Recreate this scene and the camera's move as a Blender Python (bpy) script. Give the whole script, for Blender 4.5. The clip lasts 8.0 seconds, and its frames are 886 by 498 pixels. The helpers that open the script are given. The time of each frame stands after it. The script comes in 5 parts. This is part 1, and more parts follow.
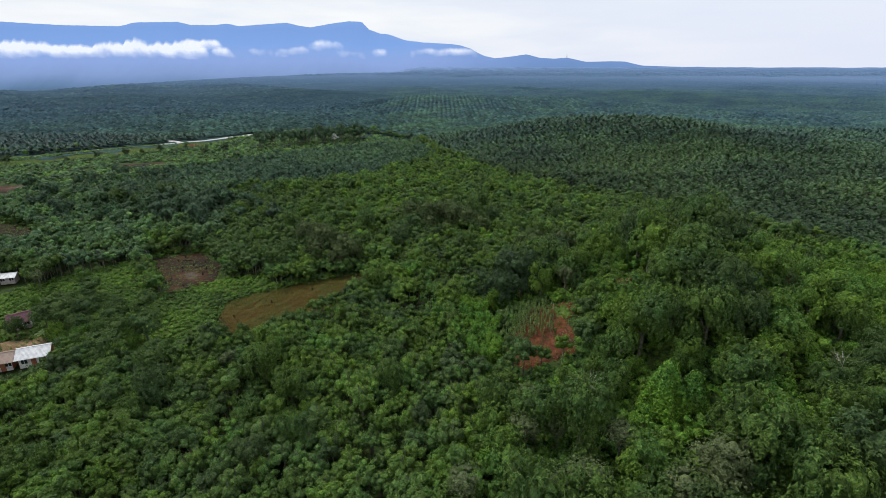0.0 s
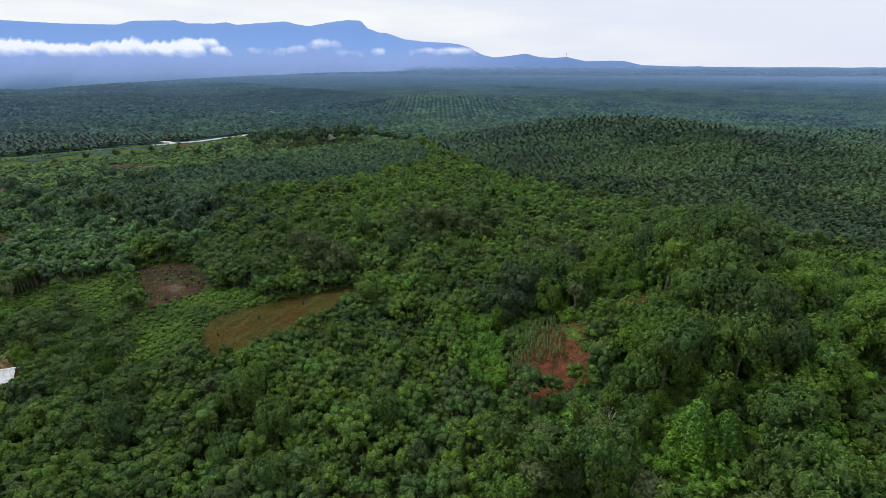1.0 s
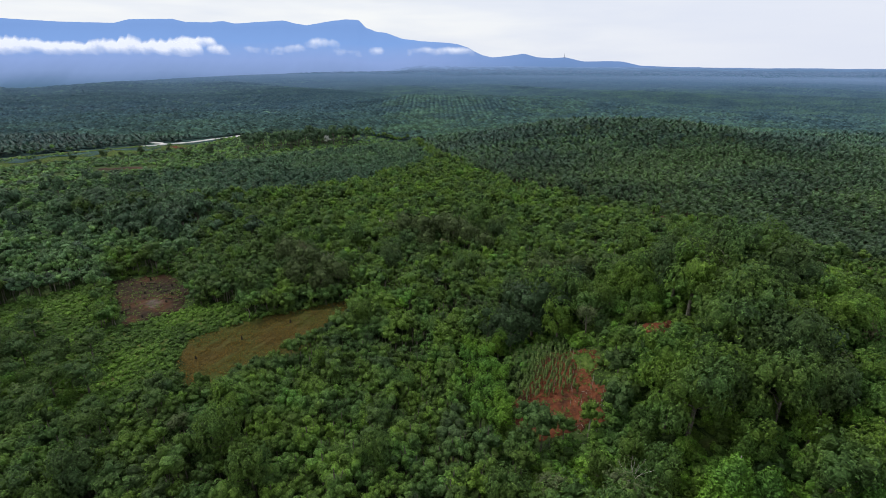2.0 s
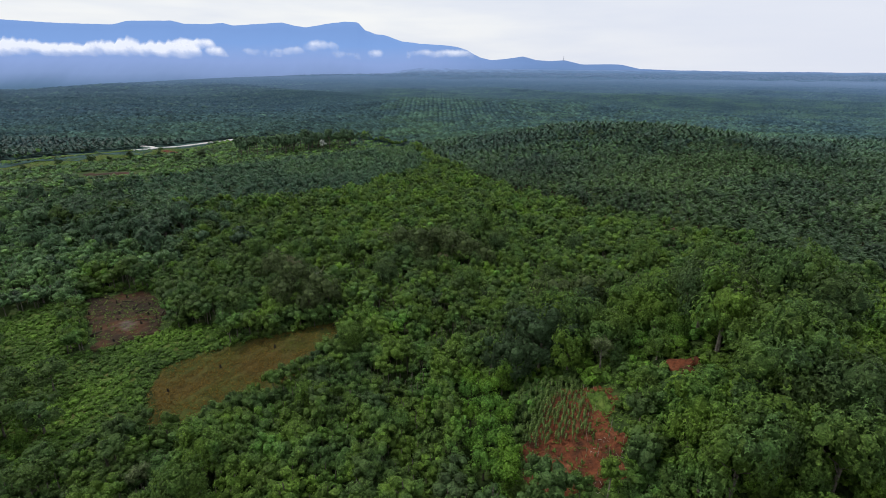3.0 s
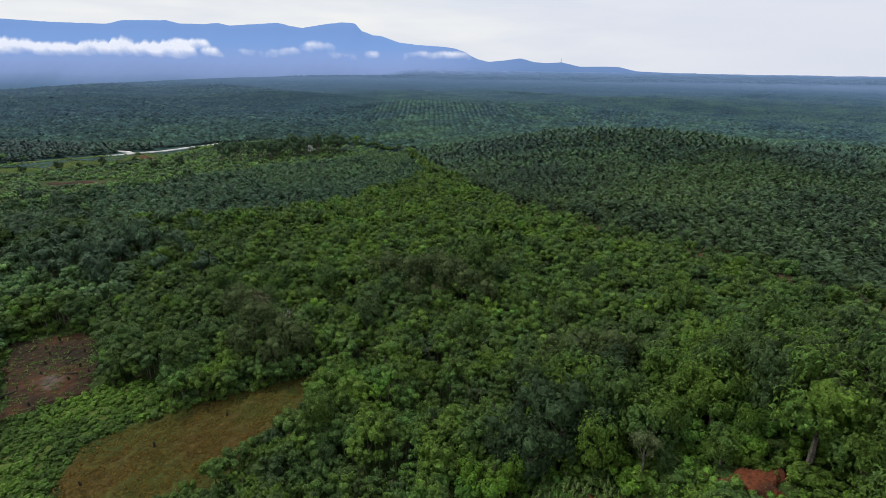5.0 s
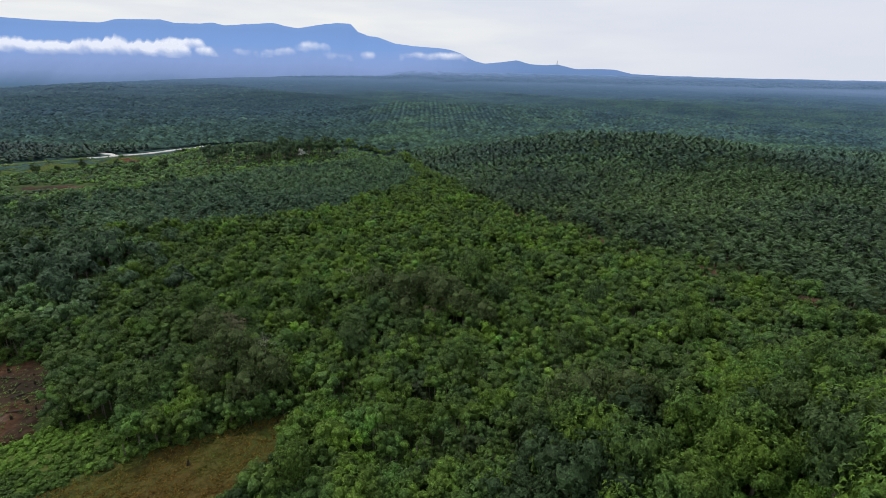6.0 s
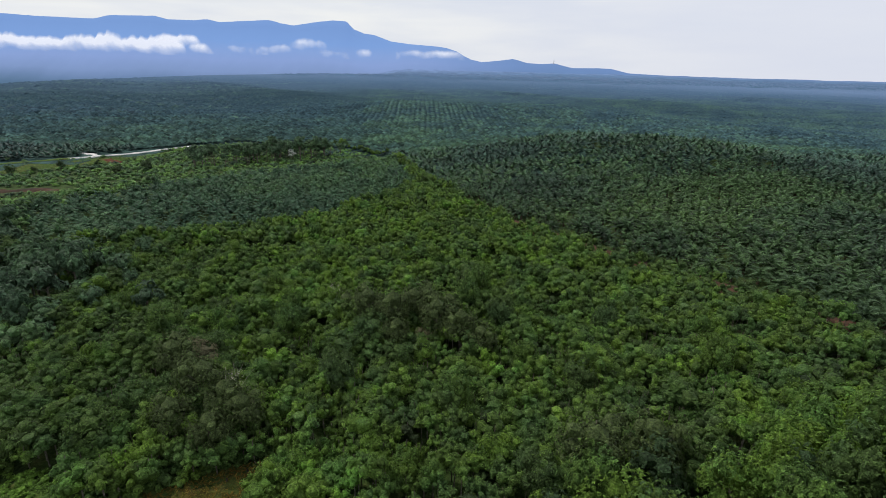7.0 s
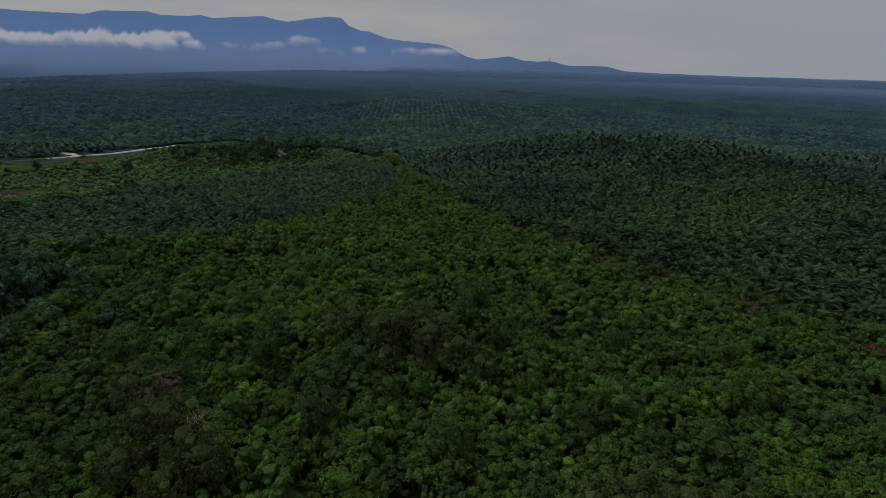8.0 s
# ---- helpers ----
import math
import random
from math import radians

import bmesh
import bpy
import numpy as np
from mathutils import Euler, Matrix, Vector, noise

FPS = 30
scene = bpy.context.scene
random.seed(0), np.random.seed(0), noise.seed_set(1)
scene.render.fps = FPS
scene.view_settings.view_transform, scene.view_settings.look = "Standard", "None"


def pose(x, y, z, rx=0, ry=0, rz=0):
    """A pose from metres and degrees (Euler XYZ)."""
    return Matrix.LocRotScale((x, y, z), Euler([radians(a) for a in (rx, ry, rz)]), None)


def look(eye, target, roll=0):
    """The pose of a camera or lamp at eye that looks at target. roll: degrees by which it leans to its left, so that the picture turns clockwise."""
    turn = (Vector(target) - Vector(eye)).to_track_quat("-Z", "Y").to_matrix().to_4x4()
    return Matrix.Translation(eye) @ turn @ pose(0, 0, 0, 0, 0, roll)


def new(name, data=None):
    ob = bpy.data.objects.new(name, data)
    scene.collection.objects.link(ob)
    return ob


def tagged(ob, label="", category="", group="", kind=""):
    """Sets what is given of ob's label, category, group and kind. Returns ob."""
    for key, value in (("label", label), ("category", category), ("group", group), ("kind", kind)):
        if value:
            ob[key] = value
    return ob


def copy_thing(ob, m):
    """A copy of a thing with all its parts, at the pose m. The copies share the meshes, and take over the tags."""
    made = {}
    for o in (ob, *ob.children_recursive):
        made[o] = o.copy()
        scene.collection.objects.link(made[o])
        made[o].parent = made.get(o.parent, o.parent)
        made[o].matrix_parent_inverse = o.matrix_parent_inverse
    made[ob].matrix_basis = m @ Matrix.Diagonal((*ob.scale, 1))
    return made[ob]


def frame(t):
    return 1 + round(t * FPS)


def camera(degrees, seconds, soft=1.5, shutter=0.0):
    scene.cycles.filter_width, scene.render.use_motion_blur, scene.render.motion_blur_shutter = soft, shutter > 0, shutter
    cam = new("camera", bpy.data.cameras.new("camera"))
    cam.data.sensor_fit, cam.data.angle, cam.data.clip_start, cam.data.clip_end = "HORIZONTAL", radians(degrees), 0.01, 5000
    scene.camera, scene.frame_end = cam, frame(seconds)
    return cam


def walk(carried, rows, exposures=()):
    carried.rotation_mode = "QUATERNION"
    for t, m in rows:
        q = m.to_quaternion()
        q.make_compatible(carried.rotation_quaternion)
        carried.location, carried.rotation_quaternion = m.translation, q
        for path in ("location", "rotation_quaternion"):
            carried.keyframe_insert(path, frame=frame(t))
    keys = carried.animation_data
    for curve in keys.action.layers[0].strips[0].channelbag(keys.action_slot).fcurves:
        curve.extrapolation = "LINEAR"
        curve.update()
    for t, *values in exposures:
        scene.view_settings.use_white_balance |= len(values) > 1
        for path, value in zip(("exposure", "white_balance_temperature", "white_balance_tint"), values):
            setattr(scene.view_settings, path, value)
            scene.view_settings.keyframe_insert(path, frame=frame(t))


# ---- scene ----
cam = camera(84.0, 8.0, 0.75)
PATH = [
    (0, (-0.023, -0.022, 60.022), (-0.004, 1.854, 59.33), 0.1),
    (0.5, (-0.103, 4.676, 60.081), (-0.083, 6.552, 59.388), 0.2),
    (1, (-0.2, 9.385, 60.129), (-0.176, 11.26, 59.434), 0.2),
    (1.5, (-0.221, 14.276, 60.169), (-0.192, 16.151, 59.472), 0.3),
    (3, (0.081, 29.902, 60.351), (0.119, 31.78, 59.664), 0.6),
    (3.5, (0.238, 35.469, 60.398), (0.279, 37.35, 59.717), 0.6),
    (4, (0.465, 41.096, 60.451), (0.508, 42.977, 59.773), 0.7),
    (4.5, (0.787, 46.816, 60.523), (0.835, 48.697, 59.844), 0.8),
    (4.7, (0.942, 49.081, 60.546), (0.99, 50.96, 59.864), 0.8),
    (5.8, (1.692, 61.767, 60.675), (1.76, 63.647, 59.997), 1.4),
    (6, (1.84, 64.134, 60.68), (1.91, 66.015, 60.003), 1.3),
    (6.5, (2.179, 70.149, 60.692), (2.257, 72.028, 60.013), 1.5),
    (7, (2.51, 75.961, 60.703), (2.596, 77.839, 60.021), 1.6),
    (7.5, (2.816, 81.989, 60.731), (2.913, 83.865, 60.044), 1.7),
    (7.8, (3.008, 85.537, 60.746), (3.099, 87.411, 60.056), 1.9),
    (8, (3.122, 87.869, 60.756), (3.226, 89.743, 60.065), 1.8),
]
FADE = [(0.0, 0.10, 6320, 10), (2.0, 0.07, 6380, 10), (4.0, 0.01, 6440, 10), (6.0, -0.04, 6440, 10), (7.4, -0.05, 6440, 10), (7.6, -0.13, 6440, 10), (7.8, -0.48, 6440, 10), (8.0, -1.38, 6440, 10)]
walk(cam, [(t, look(eye, target, roll)) for t, eye, target, roll in PATH], FADE)

# ---- sky and sun ----
SUN_UP, SUN_ROUND = 52.0, -60.0
world = bpy.data.worlds.new("sky")
scene.world = world
world.use_nodes = True
wn, wl = world.node_tree.nodes, world.node_tree.links
wn.clear()
sky = wn.new("ShaderNodeTexSky")
sky.sky_type, sky.sun_disc = "NISHITA", False
sky.sun_elevation, sky.sun_rotation = radians(SUN_UP), radians(SUN_ROUND)
sky.air_density, sky.dust_density = 1.2, 3.0
blue = wn.new("ShaderNodeMixRGB")
blue.blend_type = "MULTIPLY"
blue.inputs["Fac"].default_value = 1.0
blue.inputs["Color2"].default_value = (0.1, 0.1, 0.1, 1)
# a bright sheet of thin cloud, a little thinner and bluer here and there
wcoord, wmap, wnoise = wn.new("ShaderNodeTexCoord"), wn.new("ShaderNodeMapping"), wn.new("ShaderNodeTexNoise")
wmap.inputs["Scale"].default_value = (2.2, 2.2, 14.0)
wnoise.inputs["Scale"].default_value, wnoise.inputs["Detail"].default_value = 1.3, 6.0
wramp = wn.new("ShaderNodeValToRGB")
wramp.color_ramp.elements[0].position, wramp.color_ramp.elements[0].color = 0.36, (0.76, 0.80, 0.88, 1)
wramp.color_ramp.elements[1].position, wramp.color_ramp.elements[1].color = 0.60, (0.92, 0.93, 0.925, 1)
# towards the right the cloud sheet turns lavender
wsep, wside = wn.new("ShaderNodeSeparateXYZ"), wn.new("ShaderNodeMapRange")
wside.inputs["From Min"].default_value, wside.inputs["From Max"].default_value = -0.25, 0.75
wside.interpolation_type = "SMOOTHSTEP"
wside.inputs["To Max"].default_value = 0.85
wlav = wn.new("ShaderNodeMixRGB")
wlav.inputs["Color2"].default_value = (0.75, 0.785, 0.895, 1)
wmix, wback, wout = wn.new("ShaderNodeMixRGB"), wn.new("ShaderNodeBackground"), wn.new("ShaderNodeOutputWorld")
wmix.inputs["Fac"].default_value = 0.95
wl.new(wcoord.outputs["Generated"], wmap.inputs["Vector"])
wl.new(wmap.outputs["Vector"], wnoise.inputs["Vector"])
wl.new(wnoise.outputs["Fac"], wramp.inputs["Fac"])
wl.new(wcoord.outputs["Generated"], wsep.inputs["Vector"])
wl.new(wsep.outputs["X"], wside.inputs["Value"])
wl.new(wside.outputs["Result"], wlav.inputs["Fac"])
wl.new(wramp.outputs["Color"], wlav.inputs["Color1"])
wl.new(sky.outputs["Color"], blue.inputs["Color1"])
wl.new(blue.outputs["Color"], wmix.inputs["Color1"])
wl.new(wlav.outputs["Color"], wmix.inputs["Color2"])
wl.new(wmix.outputs["Color"], wback.inputs["Color"])
wl.new(wback.outputs["Background"], wout.inputs["Surface"])

sun_data = bpy.data.lights.new("sun", "SUN")
sun_data.energy, sun_data.angle, sun_data.color = 2.5, radians(9), (1.0, 0.95, 0.86)
sun = new("sun", sun_data)
a, e = radians(SUN_ROUND), radians(SUN_UP)
sun.matrix_world = look((0, 0, 300), (-math.sin(a) * math.cos(e), -math.cos(a) * math.cos(e), 300 - math.sin(e)))


# ---- materials ----
def shader(name, rough=0.8, spec=0.3):
    m = bpy.data.materials.new(name)
    m.use_nodes = True
    b = m.node_tree.nodes["Principled BSDF"]
    b.inputs["Roughness"].default_value, b.inputs["Specular IOR Level"].default_value = rough, spec
    return m, m.node_tree.nodes, m.node_tree.links, b


def ramp(nodes, stops):
    r = nodes.new("ShaderNodeValToRGB")
    while len(r.color_ramp.elements) < len(stops):
        r.color_ramp.elements.new(0.5)
    for el, (p, c) in zip(r.color_ramp.elements, stops):
        el.position, el.color = p, (*c, 1)
    return r


def texnoise(nodes, links, scale, detail=4.0, vector=None):
    n = nodes.new("ShaderNodeTexNoise")
    n.inputs["Scale"].default_value, n.inputs["Detail"].default_value = scale, detail
    if vector is not None:
        links.new(vector, n.inputs["Vector"])
    return n


def mixed(nodes, links, fac, c1, c2, kind="MIX"):
    m = nodes.new("ShaderNodeMixRGB")
    m.blend_type = kind
    for socket, v in (("Fac", fac), ("Color1", c1), ("Color2", c2)):
        if isinstance(v, (int, float)):
            m.inputs[socket].default_value = v
        elif isinstance(v, tuple):
            m.inputs[socket].default_value = (*v, 1)
        else:
            links.new(v, m.inputs[socket])
    return m


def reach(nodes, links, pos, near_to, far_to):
    """How far a point lies from the origin, from 0 to 1, for haze put into colours."""
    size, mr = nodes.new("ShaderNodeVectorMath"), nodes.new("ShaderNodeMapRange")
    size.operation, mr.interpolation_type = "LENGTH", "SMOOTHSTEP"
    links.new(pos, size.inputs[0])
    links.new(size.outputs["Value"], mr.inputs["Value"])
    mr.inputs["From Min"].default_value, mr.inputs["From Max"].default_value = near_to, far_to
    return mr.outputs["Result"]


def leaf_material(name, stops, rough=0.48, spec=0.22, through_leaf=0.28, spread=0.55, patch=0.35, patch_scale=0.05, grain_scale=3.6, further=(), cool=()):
    """Leaves: the mesh's own tint picks the colour, every leaf spray differs a little. The further stops paint distance
    haze.
    """
    m, nodes, links, b = shader(name, rough, spec)
    geo, tint = nodes.new("ShaderNodeNewGeometry"), nodes.new("ShaderNodeAttribute")
    tint.attribute_name = "tint"
    pos = geo.outputs["Position"]
    drift = texnoise(nodes, links, patch_scale, 3.0, pos)
    shift = nodes.new("ShaderNodeMath")
    shift.operation = "MULTIPLY_ADD"
    links.new(drift.outputs["Fac"], shift.inputs[0])
    shift.inputs[1].default_value, shift.inputs[2].default_value = patch, -patch / 2
    total = nodes.new("ShaderNodeMath")
    links.new(tint.outputs["Fac"], total.inputs[0])
    links.new(shift.outputs[0], total.inputs[1])
    r = ramp(nodes, stops)
    links.new(total.outputs[0], r.inputs["Fac"])
    base, calm = r.outputs["Color"], None
    if cool:
        kinds, some = texnoise(nodes, links, 0.16, 2.0, pos), nodes.new("ShaderNodeMapRange")
        links.new(kinds.outputs["Fac"], some.inputs["Value"])
        some.inputs["From Min"].default_value, some.inputs["From Max"].default_value = 0.42, 0.66
        some.inputs["To Max"].default_value = 0.65
        r3 = ramp(nodes, cool)
        links.new(total.outputs[0], r3.inputs["Fac"])
        base = mixed(nodes, links, some.outputs["Result"], base, r3.outputs["Color"]).outputs["Color"]
    # distance haze put into the base colour, with leaf contrast fading out too
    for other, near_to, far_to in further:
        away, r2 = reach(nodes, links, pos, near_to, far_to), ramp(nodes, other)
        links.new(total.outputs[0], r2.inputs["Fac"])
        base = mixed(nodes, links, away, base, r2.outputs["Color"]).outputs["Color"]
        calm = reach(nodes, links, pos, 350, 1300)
    vary = nodes.new("ShaderNodeMapRange")
    vary.inputs["To Min"].default_value, vary.inputs["To Max"].default_value = 1 - spread, 1 + spread
    links.new(geo.outputs["Random Per Island"], vary.inputs["Value"])
    speck = vary.outputs["Result"]
    if calm is not None:
        speck = mixed(nodes, links, calm, speck, (1.0, 1.0, 1.0)).outputs["Color"]
    c = mixed(nodes, links, 1.0, base, speck, "MULTIPLY")
    grain = texnoise(nodes, links, grain_scale, 3.0, pos)
    fleck = nodes.new("ShaderNodeMapRange")
    fleck.inputs["From Min"].default_value, fleck.inputs["From Max"].default_value = 0.3, 0.7
    fleck.inputs["To Min"].default_value, fleck.inputs["To Max"].default_value = 0.5, 1.6
    links.new(grain.outputs["Fac"], fleck.inputs["Value"])
    fine = fleck.outputs["Result"]
    if calm is not None:
        fine = mixed(nodes, links, calm, fine, (1.0, 1.0, 1.0)).outputs["Color"]
    c = mixed(nodes, links, 1.0, c.outputs["Color"], fine, "MULTIPLY")
    links.new(c.outputs["Color"], b.inputs["Base Color"])
    ruffle = nodes.new("ShaderNodeBump")
    ruffle.inputs["Strength"].default_value, ruffle.inputs["Distance"].default_value = 0.9, 1.2 / grain_scale
    links.new(grain.outputs["Fac"], ruffle.inputs["Height"])
    links.new(ruffle.outputs["Normal"], b.inputs["Normal"])
    out, tr, mx = nodes["Material Output"], nodes.new("ShaderNodeBsdfTranslucent"), nodes.new("ShaderNodeMixShader")
    links.new(c.outputs["Color"], tr.inputs["Color"])
    mx.inputs["Fac"].default_value = through_leaf
    links.new(b.outputs["BSDF"], mx.inputs[1])
    links.new(tr.outputs["BSDF"], mx.inputs[2])
    links.new(mx.outputs["Shader"], out.inputs["Surface"])
    return m


def soil_material(name, stops, scale, fine, rough=0.95, bump=0.4):
    m, nodes, links, b = shader(name, rough, 0.15)
    geo = nodes.new("ShaderNodeNewGeometry")
    pos = geo.outputs["Position"]
    big, small = texnoise(nodes, links, scale, 5.0, pos), texnoise(nodes, links, fine, 6.0, pos)
    r = ramp(nodes, stops)
    links.new(big.outputs["Fac"], r.inputs["Fac"])
    vary = nodes.new("ShaderNodeMapRange")
    vary.inputs["From Min"].default_value, vary.inputs["From Max"].default_value = 0.3, 0.7
    vary.inputs["To Min"].default_value, vary.inputs["To Max"].default_value = 0.55, 1.4
    links.new(small.outputs["Fac"], vary.inputs["Value"])
    c = mixed(nodes, links, 1.0, r.outputs["Color"], vary.outputs["Result"], "MULTIPLY")
    links.new(c.outputs["Color"], b.inputs["Base Color"])
    bp = nodes.new("ShaderNodeBump")
    bp.inputs["Strength"].default_value, bp.inputs["Distance"].default_value = bump, 0.3
    links.new(small.outputs["Fac"], bp.inputs["Height"])
    links.new(bp.outputs["Normal"], b.inputs["Normal"])
    return m


GREENS = [(0.0, (0.049, 0.071, 0.031)), (0.25, (0.068, 0.114, 0.033)), (0.5, (0.088, 0.149, 0.028)),
          (0.75, (0.112, 0.193, 0.027)), (1.0, (0.134, 0.262, 0.033))]
COOL_GREENS = [(0.0, (0.040, 0.071, 0.034)), (0.5, (0.062, 0.130, 0.044)), (1.0, (0.088, 0.218, 0.051))]
LEAF = leaf_material("broad_leaves", GREENS, 0.55, 0.12, 0.34, 0.45, cool=COOL_GREENS)
# bluer, lighter copy of the broad leaves: air haze put into their colour
HAZED_LEAF = leaf_material("hazed_leaves", [(0.0, (0.048, 0.080, 0.048)), (0.25, (0.072, 0.128, 0.062)), (0.5, (0.096, 0.172, 0.060)), (0.75, (0.118, 0.218, 0.055)), (1.0, (0.140, 0.260, 0.052))],
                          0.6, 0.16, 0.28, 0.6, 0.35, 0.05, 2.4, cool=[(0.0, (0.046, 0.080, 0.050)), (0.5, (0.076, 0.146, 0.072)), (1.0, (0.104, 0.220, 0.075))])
# air haze painted into leaf colour: bluer and paler with each distance band
HAZE_BLUES = (([(0.0, (0.030, 0.060, 0.058)), (0.5, (0.046, 0.090, 0.070)), (1.0, (0.066, 0.126, 0.070))], 220, 500),
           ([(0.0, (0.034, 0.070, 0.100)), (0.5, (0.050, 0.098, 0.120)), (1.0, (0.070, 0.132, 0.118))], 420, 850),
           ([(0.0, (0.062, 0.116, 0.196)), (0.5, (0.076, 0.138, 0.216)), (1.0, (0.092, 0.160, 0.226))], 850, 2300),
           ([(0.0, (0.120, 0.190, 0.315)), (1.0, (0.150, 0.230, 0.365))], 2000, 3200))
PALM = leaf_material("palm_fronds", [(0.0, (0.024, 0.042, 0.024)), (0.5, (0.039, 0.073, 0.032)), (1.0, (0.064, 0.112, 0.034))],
                     0.5, 0.12, 0.12, 0.65, 0.6, 0.02, 1.5, HAZE_BLUES)
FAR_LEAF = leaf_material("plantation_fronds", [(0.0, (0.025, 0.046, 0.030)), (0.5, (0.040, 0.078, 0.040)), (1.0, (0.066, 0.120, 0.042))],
                         0.8, 0.05, 0.15, 0.5, 0.8, 0.006, 0.3, HAZE_BLUES)
PALM_BLOCK_LEAF = leaf_material("block_fronds", [(0.0, (0.036, 0.074, 0.047)), (0.5, (0.053, 0.106, 0.054)), (1.0, (0.083, 0.152, 0.052))],
                                0.6, 0.12, 0.15, 0.5, 0.7, 0.02, 1.5)
OLIVE = leaf_material("olive_grey_leaves", [(0.0, (0.066, 0.096, 0.036)), (1.0, (0.122, 0.158, 0.062))], 0.6, 0.3, 0.25, 0.4)
DARK_LEAF = leaf_material("dark_glossy_leaves", [(0.0, (0.024, 0.042, 0.022)), (0.5, (0.036, 0.066, 0.027)), (1.0, (0.055, 0.100, 0.032))], 0.5, 0.12, 0.25, 0.5)
FADED = leaf_material("fading_olive_leaves", [(0.0, (0.048, 0.072, 0.026)), (0.5, (0.066, 0.094, 0.030)), (1.0, (0.092, 0.112, 0.036))], 0.6, 0.15, 0.25, 0.6)
DRY = leaf_material("dry_leaves", [(0.0, (0.080, 0.078, 0.040)), (1.0, (0.16, 0.15, 0.085))], 0.8, 0.2, 0.15, 0.4)
CORN = leaf_material("cassava_leaves", [(0.0, (0.045, 0.090, 0.022)), (1.0, (0.115, 0.180, 0.045))], 0.5, 0.3, 0.25, 0.4)
SCRUB_LEAF = leaf_material("low_scrub_leaves", [(0.0, (0.052, 0.098, 0.022)), (0.5, (0.080, 0.152, 0.024)), (1.0, (0.116, 0.212, 0.030))], 0.6, 0.12, 0.3, 0.45, 0.6, 0.08)
GRASS = leaf_material("grass_blades", [(0.0, (0.060, 0.125, 0.018)), (0.5, (0.100, 0.170, 0.028)), (1.0, (0.150, 0.170, 0.045))], 0.7, 0.2, 0.3, 0.4)
STRAW = leaf_material("dry_grass_blades", [(0.0, (0.100, 0.062, 0.013)), (0.5, (0.122, 0.082, 0.016)), (1.0, (0.066, 0.080, 0.013))], 0.8, 0.1, 0.2, 0.4, 0.9, 0.09)
BARK = soil_material("pale_bark", [(0.3, (0.08, 0.07, 0.055)), (0.7, (0.20, 0.18, 0.15))], 2.0, 9.0)
PALM_BARK = soil_material("palm_bark", [(0.3, (0.05, 0.038, 0.028)), (0.7, (0.12, 0.09, 0.06))], 2.0, 9.0)
DEAD = soil_material("grey_dead_wood", [(0.3, (0.22, 0.20, 0.17)), (0.7, (0.45, 0.42, 0.38))], 1.0, 6.0)
CHAR = soil_material("charred_wood", [(0.3, (0.018, 0.016, 0.014)), (0.7, (0.07, 0.06, 0.05))], 1.0, 6.0)
FLOOR = soil_material("undergrowth", [(0.30, (0.020, 0.036, 0.011)), (0.55, (0.038, 0.066, 0.015)), (0.75, (0.062, 0.074, 0.022))], 0.3, 2.4, bump=1.0)
STRAWFIELD = soil_material("dry_grass_ground", [(0.32, (0.080, 0.052, 0.013)), (0.46, (0.062, 0.046, 0.012)), (0.58, (0.050, 0.056, 0.012)), (0.7, (0.040, 0.062, 0.012))], 0.06, 1.6)
BROWN = soil_material("cleared_soil", [(0.32, (0.018, 0.013, 0.009)), (0.50, (0.034, 0.021, 0.013)), (0.60, (0.062, 0.029, 0.015)), (0.74, (0.115, 0.10, 0.09))], 0.09, 1.3)
RED = soil_material("red_clay", [(0.35, (0.048, 0.021, 0.012)), (0.52, (0.100, 0.032, 0.015)), (0.62, (0.118, 0.040, 0.019)), (0.75, (0.145, 0.066, 0.036))], 0.45, 2.6, bump=0.8)
EARTH = soil_material("brown_red_earth", [(0.35, (0.040, 0.026, 0.017)), (0.55, (0.072, 0.037, 0.022)), (0.75, (0.10, 0.056, 0.034))], 0.25, 2.0)
TURF = soil_material("green_turf", [(0.35, (0.044, 0.086, 0.016)), (0.5, (0.066, 0.104, 0.020)), (0.65, (0.078, 0.082, 0.024))], 0.15, 1.5)
SAND = soil_material("sandy_yard", [(0.35, (0.15, 0.10, 0.055)), (0.65, (0.22, 0.15, 0.085))], 0.4, 2.0)
# floor colour under the far palms, with distance haze painted in
HAZE_COVER = leaf_material("cover_crop", [(0.3, (0.026, 0.052, 0.040)), (0.7, (0.050, 0.095, 0.060))], 0.9, 0.05, 0.0, 0.0, 1.2, 0.006, 0.12, HAZE_BLUES)
GRAVEL = soil_material("white_gravel", [(0.35, (0.48, 0.46, 0.45)), (0.65, (0.68, 0.66, 0.65))], 0.3, 2.0)


def plain(name, colour, rough=0.6, metal=0.0, scale=1.5):
    m, nodes, links, b = shader(name, rough, 0.4)
    geo = nodes.new("ShaderNodeNewGeometry")
    n = texnoise(nodes, links, scale, 6.0, geo.outputs["Position"])
    r = ramp(nodes, [(0.3, tuple(c * 0.72 for c in colour)), (0.62, colour)])
    links.new(n.outputs["Fac"], r.inputs["Fac"])
    links.new(r.outputs["Color"], b.inputs["Base Color"])
    b.inputs["Metallic"].default_value = metal
    return m


ZINC = plain("zinc_sheet", (0.72, 0.73, 0.74), 0.45, 0.15)
ZINC_OLD = plain("weathered_zinc", (0.36, 0.28, 0.23), 0.6, 0.1)
PURPLE = plain("maroon_painted_sheet", (0.16, 0.065, 0.085), 0.5)
PLANK = plain("pale_pink_wall", (0.50, 0.42, 0.42), 0.8)
PLASTER = plain("whitewashed_wall", (0.70, 0.68, 0.66), 0.8)
